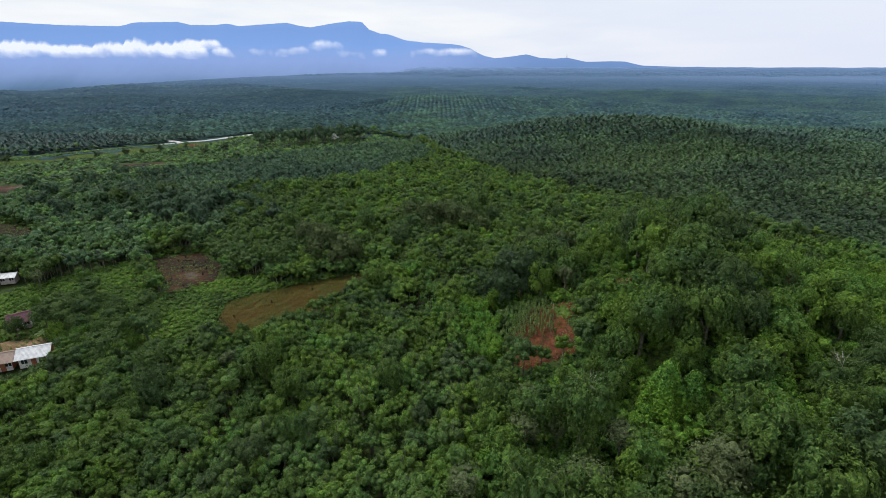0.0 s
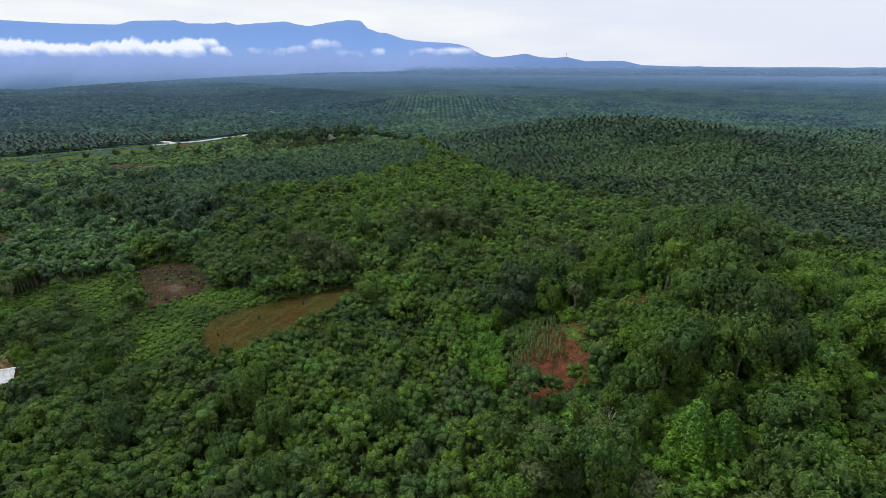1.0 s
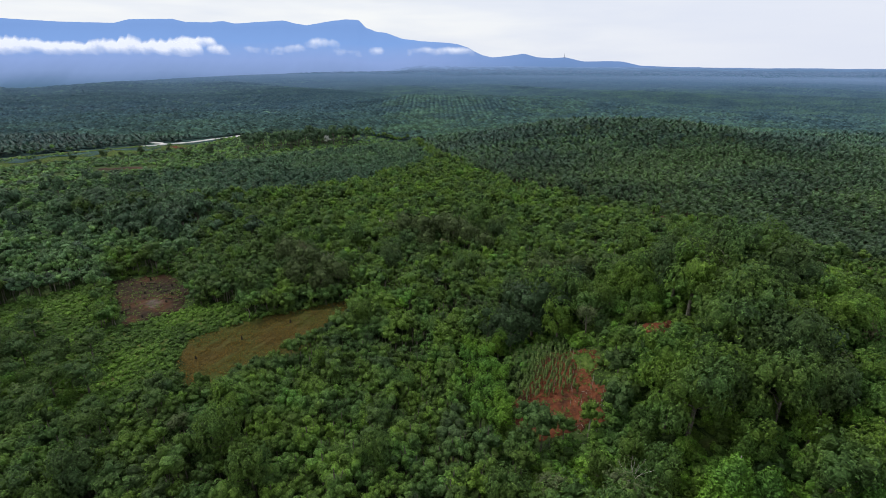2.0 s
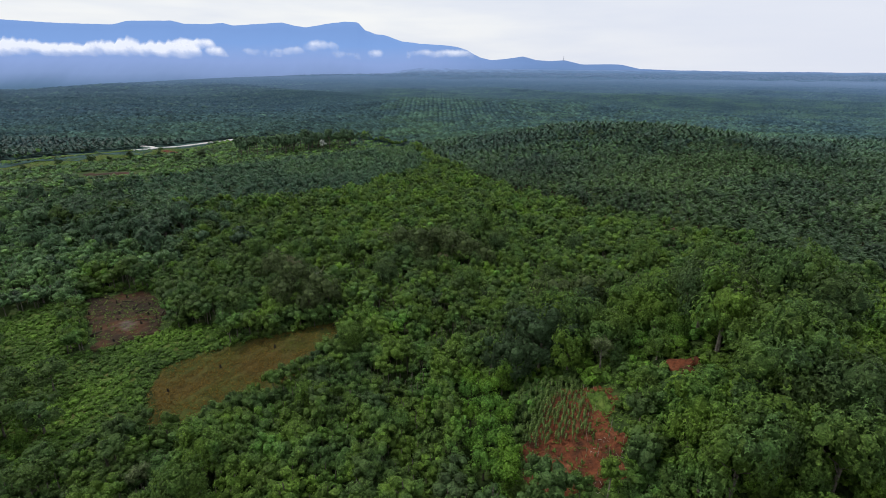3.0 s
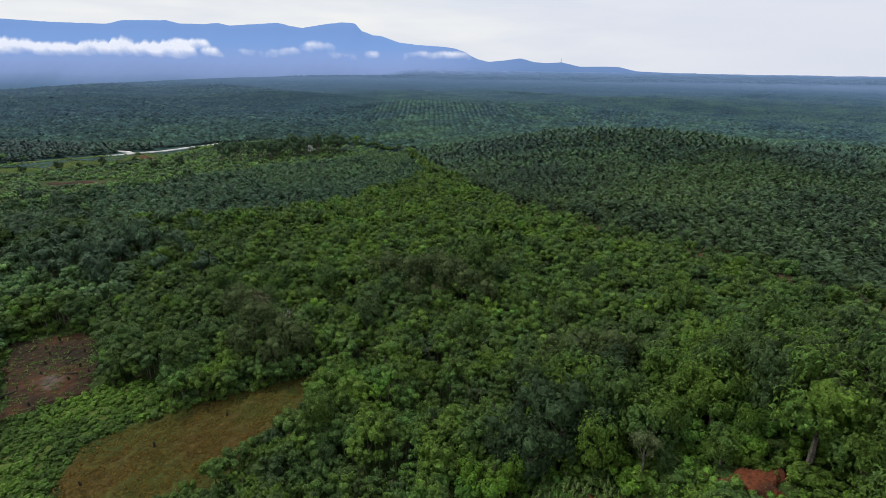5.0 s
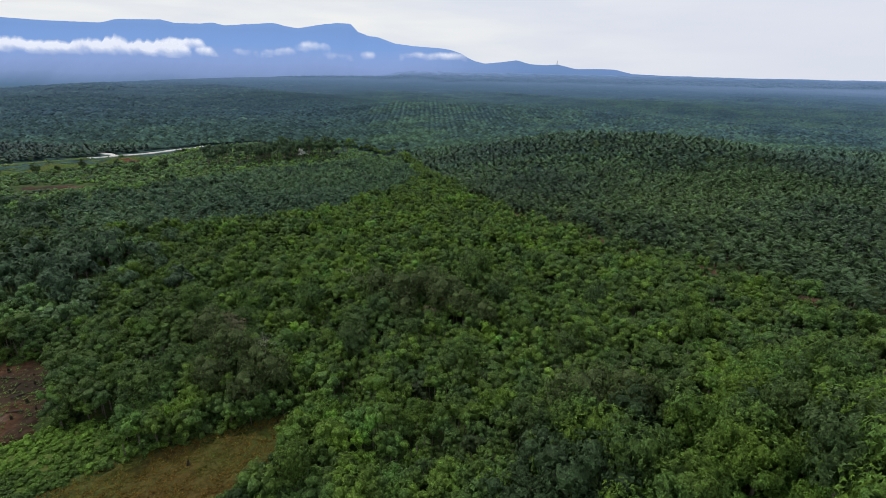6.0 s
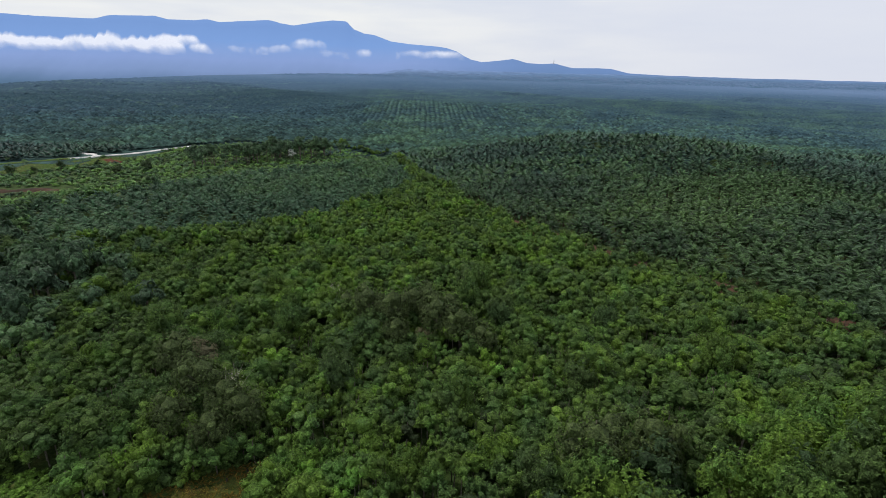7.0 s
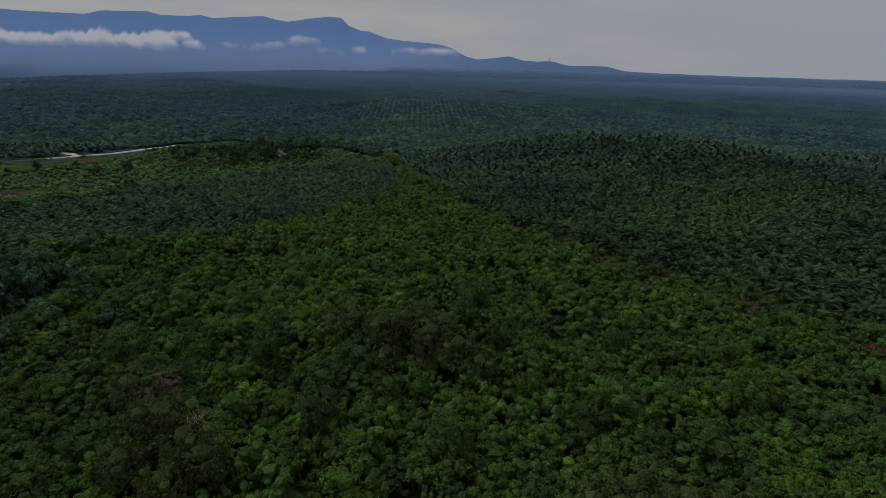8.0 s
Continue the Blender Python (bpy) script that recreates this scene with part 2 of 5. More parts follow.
BRICKY = plain("terracotta_panel", (0.36, 0.13, 0.07), 0.8)
GLASSY = plain("dark_glass", (0.03, 0.035, 0.04), 0.12)
STEEL = plain("galvanised_steel", (0.45, 0.47, 0.5), 0.4, 0.6)


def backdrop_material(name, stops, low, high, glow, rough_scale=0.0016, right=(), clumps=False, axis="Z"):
    """Distance: bluish air over land, painted as a soft glow and graded by height or distance."""
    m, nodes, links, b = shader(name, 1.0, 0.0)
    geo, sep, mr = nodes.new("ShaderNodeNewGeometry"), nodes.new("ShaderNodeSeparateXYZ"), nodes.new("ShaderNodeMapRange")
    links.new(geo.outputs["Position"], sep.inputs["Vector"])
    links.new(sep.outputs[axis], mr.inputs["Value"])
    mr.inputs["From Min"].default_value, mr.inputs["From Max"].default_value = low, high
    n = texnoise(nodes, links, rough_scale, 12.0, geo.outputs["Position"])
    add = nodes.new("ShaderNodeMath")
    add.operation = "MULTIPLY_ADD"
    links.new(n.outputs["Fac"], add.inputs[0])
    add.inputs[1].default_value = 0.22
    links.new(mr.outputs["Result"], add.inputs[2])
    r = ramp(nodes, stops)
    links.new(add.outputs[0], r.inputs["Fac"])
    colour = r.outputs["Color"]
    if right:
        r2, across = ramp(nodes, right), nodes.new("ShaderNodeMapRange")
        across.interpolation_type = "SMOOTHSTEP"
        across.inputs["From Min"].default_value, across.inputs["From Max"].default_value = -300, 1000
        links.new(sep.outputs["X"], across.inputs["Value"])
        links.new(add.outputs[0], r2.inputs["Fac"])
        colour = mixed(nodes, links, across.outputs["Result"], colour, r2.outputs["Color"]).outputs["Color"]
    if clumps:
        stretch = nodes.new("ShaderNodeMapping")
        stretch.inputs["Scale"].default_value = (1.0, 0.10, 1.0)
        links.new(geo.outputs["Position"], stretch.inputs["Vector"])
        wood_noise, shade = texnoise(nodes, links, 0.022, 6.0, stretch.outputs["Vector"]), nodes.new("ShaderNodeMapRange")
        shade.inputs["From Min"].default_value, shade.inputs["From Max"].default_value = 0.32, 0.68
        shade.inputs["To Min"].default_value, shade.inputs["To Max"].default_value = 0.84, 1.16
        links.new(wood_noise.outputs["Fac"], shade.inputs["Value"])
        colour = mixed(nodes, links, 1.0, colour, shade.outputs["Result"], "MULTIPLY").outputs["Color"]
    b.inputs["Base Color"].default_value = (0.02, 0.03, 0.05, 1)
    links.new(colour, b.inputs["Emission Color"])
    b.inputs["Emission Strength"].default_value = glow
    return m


# blue air and a band of paler mist are painted into the glow
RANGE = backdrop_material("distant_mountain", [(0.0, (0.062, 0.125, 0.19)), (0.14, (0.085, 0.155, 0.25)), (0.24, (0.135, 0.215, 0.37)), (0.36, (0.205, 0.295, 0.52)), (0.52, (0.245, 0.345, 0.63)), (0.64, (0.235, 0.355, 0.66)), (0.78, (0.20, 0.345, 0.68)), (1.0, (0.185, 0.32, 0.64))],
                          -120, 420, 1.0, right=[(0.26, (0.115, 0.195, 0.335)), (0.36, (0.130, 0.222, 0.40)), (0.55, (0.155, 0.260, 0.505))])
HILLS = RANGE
# haze painted into the plain's glow, paler and bluer towards the horizon
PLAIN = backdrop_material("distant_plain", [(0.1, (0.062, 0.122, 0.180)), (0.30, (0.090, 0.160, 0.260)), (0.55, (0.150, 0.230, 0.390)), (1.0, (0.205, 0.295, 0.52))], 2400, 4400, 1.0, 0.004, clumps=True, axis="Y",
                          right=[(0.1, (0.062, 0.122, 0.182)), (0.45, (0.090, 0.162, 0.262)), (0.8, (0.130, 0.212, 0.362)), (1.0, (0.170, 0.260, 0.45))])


# ---- meshes ----
def sheet(name, v, tris, mats, tint=None, slots=None, smooth=False):
    """A mesh from arrays of corners and triangles."""
    me = bpy.data.meshes.new(name)
    v, tris = np.asarray(v, np.float32), np.asarray(tris, np.int32)
    me.vertices.add(len(v))
    me.vertices.foreach_set("co", v.ravel())
    me.loops.add(tris.size)
    me.loops.foreach_set("vertex_index", tris.ravel())
    me.polygons.add(len(tris))
    me.polygons.foreach_set("loop_start", np.arange(0, tris.size, 3, dtype=np.int32))
    for m in mats if isinstance(mats, (list, tuple)) else [mats]:
        me.materials.append(m)
    if slots is not None:
        me.polygons.foreach_set("material_index", np.asarray(slots, np.int32))
    me.polygons.foreach_set("use_smooth", np.full(len(tris), smooth))
    if tint is not None:
        at = me.attributes.new("tint", "FLOAT", "POINT")
        at.data.foreach_set("value", np.broadcast_to(np.asarray(tint, np.float32), (len(v),)).copy())
    me.update()
    return me


def part(name, mesh, parent, label="", m=None):
    ob = new(name, mesh)
    ob.parent = parent
    if m is not None:
        ob.matrix_basis = m
    return tagged(ob, label)


def joined(*pieces):
    """Joins (corners, triangles, slot) into one set of arrays."""
    v, t, s, base = [], [], [], 0
    for pv, pt, ps in pieces:
        v.append(pv), t.append(np.asarray(pt) + base), s.append(np.full(len(pt), ps))
        base += len(pv)
    return np.concatenate(v), np.concatenate(t), np.concatenate(s)


def scattered(v, tris, at, turn, size, lean=None):
    """Copies of one shape: places at (n,3), turns (n) and sizes (n,3)."""
    c, s = np.cos(turn)[:, None], np.sin(turn)[:, None]
    p = v[None] * size[:, None, :]
    out = np.stack([p[..., 0] * c - p[..., 1] * s, p[..., 0] * s + p[..., 1] * c, p[..., 2]], -1) + at[:, None, :]
    t = tris[None] + (np.arange(len(at)) * len(v))[:, None, None]
    return out.reshape(-1, 3), t.reshape(-1, 3)


def smooth_step(a, b, x):
    t = np.clip((x - a) / (b - a), 0, 1)
    return t * t * (3 - 2 * t)


def terrain(x, y):
    """Height of the ground: a knoll close by and gentle swells; the rise to the horizon and the valley below the
    mountains are shaped to fit the camera's view.
    """
    h = 8 * smooth_step(-30, 110, x) * (1 - 0.8 * smooth_step(400, 540, y))
    h = h + 16 * np.exp(-((x - 52) / 28) ** 2 - ((y - 92) / 35) ** 2)
    along, across = (x - 150) * 0.8 - (y - 375) * 0.6, (x - 150) * 0.6 + (y - 375) * 0.8
    h = h + 14 * np.exp(-(along / 110) ** 2 - (across / 55) ** 2)
    h = h + 3 * smooth_step(170, 300, y) * (1 - smooth_step(-60, 60, x))
    h = h + 12 * np.exp(-((x - 60) / 190) ** 2 - ((y - 800) / 90) ** 2)
    far = smooth_step(450, 900, y)
    h = h + far * (1 - smooth_step(1400, 2300, y)) * (5 * np.sin(x / 130 + 0.7) * np.sin(y / 105) + 3 * np.sin(x / 61 + y / 87))
    h = h + 50 * smooth_step(1700, 4500, y)
    side = np.clip(-x / np.maximum(y, 100), 0, 1)
    edge = 2700 - 1500 * smooth_step(0.15, 0.85, side)
    return h - 260 * smooth_step(0, 900, y - edge) * smooth_step(0.02, 0.3, side)


def within(poly, x, y):
    """Which points lie in a polygon."""
    inside = np.zeros(np.shape(x), bool)
    for (x1, y1), (x2, y2) in zip(poly, poly[1:] + poly[:1]):
        cross = ((y1 > y) != (y2 > y)) & (x < (x2 - x1) * (y - y1) / ((y2 - y1) or 1e-9) + x1)
        inside ^= cross
    return inside


def any_of(polys, x, y):
    hit = np.zeros(np.shape(x), bool)
    for p in polys:
        hit |= within(p, x, y)
    return hit


def waves(x, y, scale, seed):
    """A smooth field between 0 and 1, for patches of growth."""
    r = np.random.RandomState(seed)
    total = np.zeros(np.shape(x))
    for k in range(6):
        a, p = r.uniform(0, 6.28, 2)
        f = r.uniform(0.6, 1.9) / scale
        total = total + np.sin((np.cos(a) * x + np.sin(a) * y) * f * 6.28 + p)
    return 0.5 + 0.5 * np.clip(total / 3.2, -1, 1)


# ---- plan: edges of the fields, woods and plantations ----
DRY_FIELD = [(-22, 141), (-21, 126), (-29, 115), (-34, 106), (-41, 99), (-47, 97), (-51, 102), (-56, 112), (-57, 120), (-51, 126), (-38, 134)]
CLEARING = [(-80, 160), (-68, 147), (-64, 136), (-73, 129), (-76, 125), (-86, 138), (-96, 152), (-90, 158)]
BARE_LEFT = [(-184, 198), (-150, 181), (-144, 168), (-160, 164), (-186, 178)]
CASSAVA = [(15, 107), (25, 103), (24, 89), (14, 91)]
PLOT_TURF = [(24.5, 101), (29.5, 97.5), (29, 89), (25.5, 91)]
RED_PLOT = [(13, 93), (22, 104), (31, 99), (29, 86), (26, 80), (16, 79), (13, 85)]
RED_SCAR = [(33.5, 100.5), (38.5, 98.5), (42, 94.5), (41, 92), (37.5, 93), (35, 96.5)]
LOW_SCRUB = [(-124, 100), (-124, 128), (-100, 152), (-89, 137), (-80, 124), (-64, 136), (-54, 140), (-46, 130), (-57, 121), (-52, 99), (-58, 90), (-78, 92), (-95, 100)]
ROUGH_LAND = [(-340, 240), (-285, 325), (-216, 390), (-168, 446), (-140, 468), (-100, 455), (-60, 450), (-10, 405), (-90, 345), (-128, 315), (-156, 270), (-180, 235), (-200, 215)]
PALM_BLOCK = [(-2, 326), (-35, 269), (-62, 251), (-100, 237), (-122, 228), (-154, 270), (-140, 287), (-124, 317), (-88, 347), (-15, 408)]
PALM_RIGHT = [(7, 338), (37, 262), (50, 243), (63, 219), (79, 199), (94, 180), (106, 161), (126, 130), (165, 80), (400, 80), (900, 700), (-15, 700), (-15, 412)]
PALM_LEFT = [(-15, 412), (-60, 452), (-136, 474), (-168, 455), (-218, 396), (-290, 330), (-420, 200), (-900, 700), (-15, 700)]
TALL_WOOD = [(-136, 196), (-150, 232), (-134, 240), (-108, 220), (-86, 198), (-103, 184)]
TREE_ROW = [(-140, 374), (-126, 364), (-84, 396), (-50, 424), (-60, 440), (-100, 418)]
TEAL_STAND = [(-78, 157), (-84, 180), (-60, 184), (-46, 172), (-48, 152), (-62, 142)]
KNOLL_WOOD = [(11, 103), (16, 124), (46, 122), (58, 134), (58, 96), (80, 66), (112, 50), (60, 36), (8, 40), (8, 66), (14, 78), (28, 79), (34, 90)]
KNOLL_EAST = [(58, 134), (62, 140), (108, 114), (124, 80), (112, 50), (80, 66), (58, 96)]
BRIGHT_STRIP = [(4, 110), (12, 107), (14, 92), (14, 80), (9, 76), (5, 86)]
PALE_SCRUB = [(-60, 190), (-30, 178), (10, 185), (40, 150), (70, 130), (95, 150), (60, 210), (32, 256), (5, 330), (-35, 268)]
TURF_STRIP = [(-280, 312), (-248, 347), (-219, 382), (-200, 396), (-178, 424), (-168, 420), (-184, 378), (-232, 326), (-266, 296)]
SCRUB_TREES = [(-124, 100), (-124, 128), (-106, 138), (-86, 118), (-68, 100), (-78, 92), (-95, 100)]
SCAR_LEFT = [(-204, 308), (-178, 318), (-156, 312), (-166, 305), (-192, 297)]
SCAR_FAR = [(-230, 256), (-208, 262), (-199, 243), (-214, 234), (-236, 240)]
YARD = [(-104, 100), (-92, 104), (-86, 96), (-96, 92), (-108, 94)]


# ---- ground ----
def steps(a, b, first, grow):
    out, s = [a], first
    while out[-1] < b:
        out.append(out[-1] + s)
        s *= grow
    return out


def make_ground():
    right = [3.5 * k for k in range(44)] + steps(154, 5200, 4, 1.09)
    xs = np.array([-v for v in reversed(right[1:])] + right)
    ys = np.array([-v for v in reversed(steps(20, 1500, 6, 1.25))] + [-14 + 3.5 * k for k in range(101)] + steps(340, 4750, 4, 1.06))
    gx, gy = np.meshgrid(xs, ys)
    z = terrain(gx, gy) + 0.5 * (waves(gx, gy, 30, 5) - 0.5)
    v = np.stack([gx, gy, z], -1).reshape(-1, 3)
    n, m = len(xs), len(ys)
    i = (np.arange(m - 1)[:, None] * n + np.arange(n - 1)[None]).ravel()
    tris = np.concatenate([np.stack([i, i + 1, i + n + 1], 1), np.stack([i, i + n + 1, i + n], 1)])
    ob = new("ground", sheet("ground", v, tris, FLOOR, smooth=True))
    tagged(ob, "rolling ground with dark green undergrowth and leaf litter", "ground", kind="structure")


make_ground()


def ground_patch(name, poly, material, label, lift=0.34, ragged=1.6, step=0.6, hump=0.3):
    """A piece of open ground with a ragged edge that follows the terrain."""
    px, py = [p[0] for p in poly], [p[1] for p in poly]
    xs, ys = np.arange(min(px) - 3, max(px) + 3, step), np.arange(min(py) - 3, max(py) + 3, step)
    gx, gy = np.meshgrid(xs, ys)
    wx, wy = gx + ragged * (waves(gx, gy, 7, 3) - 0.5) * 2, gy + ragged * (waves(gx, gy, 6, 4) - 0.5) * 2
    ok = within(poly, wx, wy)
    z = terrain(gx, gy) + 0.5 * (waves(gx, gy, 30, 5) - 0.5) + lift + hump * (waves(gx, gy, 5, 8) - 0.5)
    inner = ok.copy()
    for _ in range(2):
        pad = np.pad(inner, 1)
        inner = inner & pad[:-2, 1:-1] & pad[2:, 1:-1] & pad[1:-1, :-2] & pad[1:-1, 2:]
    z = np.where(inner, z, z - 0.75)
    v = np.stack([gx, gy, z], -1).reshape(-1, 3)
    n, m = len(xs), len(ys)
    i = (np.arange(m - 1)[:, None] * n + np.arange(n - 1)[None]).ravel()
    keep = ok.ravel()
    i = i[keep[i] & keep[i + 1] & keep[i + n] & keep[i + n + 1]]
    tris = np.concatenate([np.stack([i, i + 1, i + n + 1], 1), np.stack([i, i + n + 1, i + n], 1)])
    used = np.unique(tris)
    back = np.zeros(len(v), int)
    back[used] = np.arange(len(used))
    ob = new(name, sheet(name, v[used], back[tris], material, smooth=True))
    return tagged(ob, label, "ground", kind="structure")


ground_patch("dry_field", DRY_FIELD, STRAWFIELD, "small field of brown dry grass between hedges of trees")
ground_patch("scrub_ground", LOW_SCRUB, TURF, "bright green grassy ground under low scrub", 0.22, 1.5, 1.2)
ground_patch("bare_clearing", CLEARING, BROWN, "burnt bare brown clearing with ash and stumps")
ground_patch("bare_plot", BARE_LEFT, BROWN, "bare dark brown ploughed plot among trees")
ground_patch("red_plot", RED_PLOT, RED, "cleared plot of bare red clay")
ground_patch("plot_turf", PLOT_TURF, TURF, "patch of bright green turf beside the cassava", 0.42, 0.8)
ground_patch("red_scar", RED_SCAR, RED, "scar of bare orange-red clay on the knoll", 0.75, 1.1, 0.3)
ground_patch("turf_strip", TURF_STRIP, TURF, "strip of light green grass along the gravel road", 0.4, 2.0, 2.5)
ground_patch("earth_scar", SCAR_LEFT, BROWN, "dark brown cut of bare earth among scrub", 0.4, 2.0, 2.0)
ground_patch("earth_scar", SCAR_FAR, BROWN, "reddish brown bare earth beside scrub", 0.4, 2.0, 2.0)
ground_patch("earth_scar", [(-200, 388), (-192, 396), (-178, 382), (-182, 372)], RED, "reddish bare bank of earth beside the gravel road", 0.6, 1.0, 1.5)
ground_patch("house_yard", YARD, SAND, "sandy orange yard between the houses", 0.36, 1.0)


def ribbon(name, line, width, material, label, lift=0.5, seed=1):
    """A track of even width along a line of turns."""
    pts = []
    for (x1, y1), (x2, y2) in zip(line, line[1:]):
        n = max(2, int(math.dist((x1, y1), (x2, y2)) / 3))
        pts += [(x1 + (x2 - x1) * k / n, y1 + (y2 - y1) * k / n) for k in range(n)]
    pts = np.array(pts + [line[-1]], float)
    d = np.gradient(pts, axis=0)
    d /= np.linalg.norm(d, axis=1)[:, None]
    side = np.stack([-d[:, 1], d[:, 0]], 1)
    wob = 1 + 0.18 * np.sin(np.arange(len(pts)) * 1.7 + seed)
    rows = []
    for k, drop in ((-1.0, -0.6), (-0.9, 0.0), (-0.3, 0.08), (0.3, 0.08), (0.9, 0.0), (1.0, -0.6)):
        p = pts + side * (k * width / 2 * wob)[:, None]
        rows.append(np.column_stack([p, terrain(p[:, 0], p[:, 1]) + 0.5 * (waves(p[:, 0], p[:, 1], 30, 5) - 0.5) + lift + drop]))
    v = np.stack(rows, 1).reshape(-1, 3)
    i = (np.arange(len(pts) - 1)[:, None] * 6 + np.arange(5)[None]).ravel()
    tris = np.concatenate([np.stack([i, i + 6, i + 7], 1), np.stack([i, i + 7, i + 1], 1)])
    return tagged(new(name, sheet(name, v, tris, material, smooth=True)), label, "road", kind="structure")


ribbon("grass_track", [(-330, 275), (-290, 320), (-250, 357), (-216, 388)], 5.0, TURF, "grassy track that leads on from the road", 0.8)
ribbon("road", [(-216, 388), (-200, 400), (-189, 411), (-180, 426), (-172, 440), (-166, 450)], 3.0, GRAVEL,
       "white gravel plantation road with a pale crown", 0.9)
ribbon("side_track", [(-204, 397), (-210, 404), (-220, 408)], 3.5, GRAVEL, "short white gravel branch into the plantation", 0.9)
EDGE_TRACK = [(22, 300), (41, 258), (53, 240), (65, 218), (80, 199), (94, 180), (106, 162), (122, 138)]
ribbon("edge_track", EDGE_TRACK, 6.0, EARTH,
       "narrow red clay track along the plantation edge", 0.7)

# ---- distance: mountains, hills, plain, cloud banks ----
CREST = [(-5200, 500), (-4200, 440), (-3650, 412), (-3100, 384), (-2640, 378), (-2520, 406), (-2160, 412), (-2060, 390), (-1850, 388), (-1748, 399),
         (-1660, 380), (-1257, 408), (-1160, 384), (-1060, 372), (-900, 400), (-740, 420), (-633, 416), (-575, 356), (-480, 324), (-420, 322),
         (-270, 274), (-120, 258), (60, 250), (180, 238), (270, 214), (340, 178), (400, 152), (520, 128), (900, 96), (1500, 60)]


def land_relief(name, crest, y_crest, y_foot, z_foot, x0, x1, step, material, label, rough=10.0, depth=320):
    xs = np.arange(x0, x1, step)
    top = np.interp(xs, [c[0] for c in crest], [c[1] for c in crest])
    top = top + rough * 0.25 * (waves(xs, xs * 0, 90, 2) - 0.5)
    rows = []
    for k in np.linspace(0, 1, 22):
        y = y_foot + (y_crest - y_foot) * k + 60 * (waves(xs, xs * 0 + 900 * k, 700, 6) - 0.5) * (1 - k)
        z = z_foot + (top - z_foot) * k ** 1.4 + rough * (waves(xs, xs * 0 + 700 * k, 160, 9) - 0.5) * 6 * k * (1 - k)
        rows.append(np.stack([xs, y, z], 1))
    rows.append(np.stack([xs, np.full_like(xs, y_crest + depth), np.full_like(xs, z_foot)], 1))
    v = np.stack(rows, 0).reshape(-1, 3)
    n = len(xs)
    i = (np.arange(len(rows) - 1)[:, None] * n + np.arange(n - 1)[None]).ravel()
    tris = np.concatenate([np.stack([i, i + 1, i + n + 1], 1), np.stack([i, i + n + 1, i + n], 1)])
    return tagged(new(name, sheet(name, v, tris, material, smooth=True)), label, "mountains", kind="structure")


land_relief("mountain_backdrop", CREST, 4500, 3700, -220, -5200, 1500, 18, RANGE, "long blue flat-topped mountain range with mist painted into its glow")
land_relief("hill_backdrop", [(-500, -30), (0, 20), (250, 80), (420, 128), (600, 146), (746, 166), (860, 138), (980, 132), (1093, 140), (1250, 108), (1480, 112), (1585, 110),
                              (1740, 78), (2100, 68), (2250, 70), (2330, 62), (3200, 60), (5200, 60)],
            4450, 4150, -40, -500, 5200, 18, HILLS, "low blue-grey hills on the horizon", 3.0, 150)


def plantation_floor():
    # added sheet that lightens the dark gaps between far palms, as haze would
    xs, ys = np.arange(-2600, 2601, 25.0), np.arange(320, 2640, 25.0)
    gx, gy = np.meshgrid(xs, ys)
    z = terrain(gx, gy) + 0.5 + 1.0 * smooth_step(480, 720, gy) + 6 * smooth_step(1000, 2300, gy) + (0.3 + 0.9 * smooth_step(480, 720, gy)) * (waves(gx, gy, 60, 14) - 0.5)
    v = np.stack([gx, gy, z], -1).reshape(-1, 3)
    n, m = len(xs), len(ys)
    i = (np.arange(m - 1)[:, None] * n + np.arange(n - 1)[None]).ravel()
    palms = [PALM_LEFT, PALM_RIGHT, [(-2700, 690), (2700, 690), (2700, 2700), (-2700, 2700)]]
    inside = any_of(palms, v[:, 0], v[:, 1])
    i = i[(np.abs(v[i, 0]) < v[i, 1] + 60) & (inside[i] | inside[i + 1] | inside[i + n] | inside[i + n + 1])]
    tris = np.concatenate([np.stack([i, i + 1, i + n + 1], 1), np.stack([i, i + n + 1, i + n], 1)])
    tagged(new("cover_crop", sheet("cover_crop", v, tris, HAZE_COVER, smooth=True)), "hazy blue-green floor sheet added under the far palms", "ground", kind="structure")


plantation_floor()


def far_plain():
    xs, ys = np.arange(-5200, 5201, 40.0), np.concatenate([np.arange(2500, 3000, 40.0), np.arange(3000, 4700, 70.0)])
    gx, gy = np.meshgrid(xs, ys)
    z = terrain(gx, gy) + 5 + 7 * smooth_step(2500, 3000, gy) + 8 * (waves(gx, gy * 2.2, 420, 12) - 0.5)
    v = np.stack([gx, gy, z], -1).reshape(-1, 3)
    n, m = len(xs), len(ys)
    i = (np.arange(m - 1)[:, None] * n + np.arange(n - 1)[None]).ravel()
    tris = np.concatenate([np.stack([i, i + 1, i + n + 1], 1), np.stack([i, i + n + 1, i + n], 1)])
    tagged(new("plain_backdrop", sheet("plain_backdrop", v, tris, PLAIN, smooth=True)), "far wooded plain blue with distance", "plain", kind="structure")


far_plain()


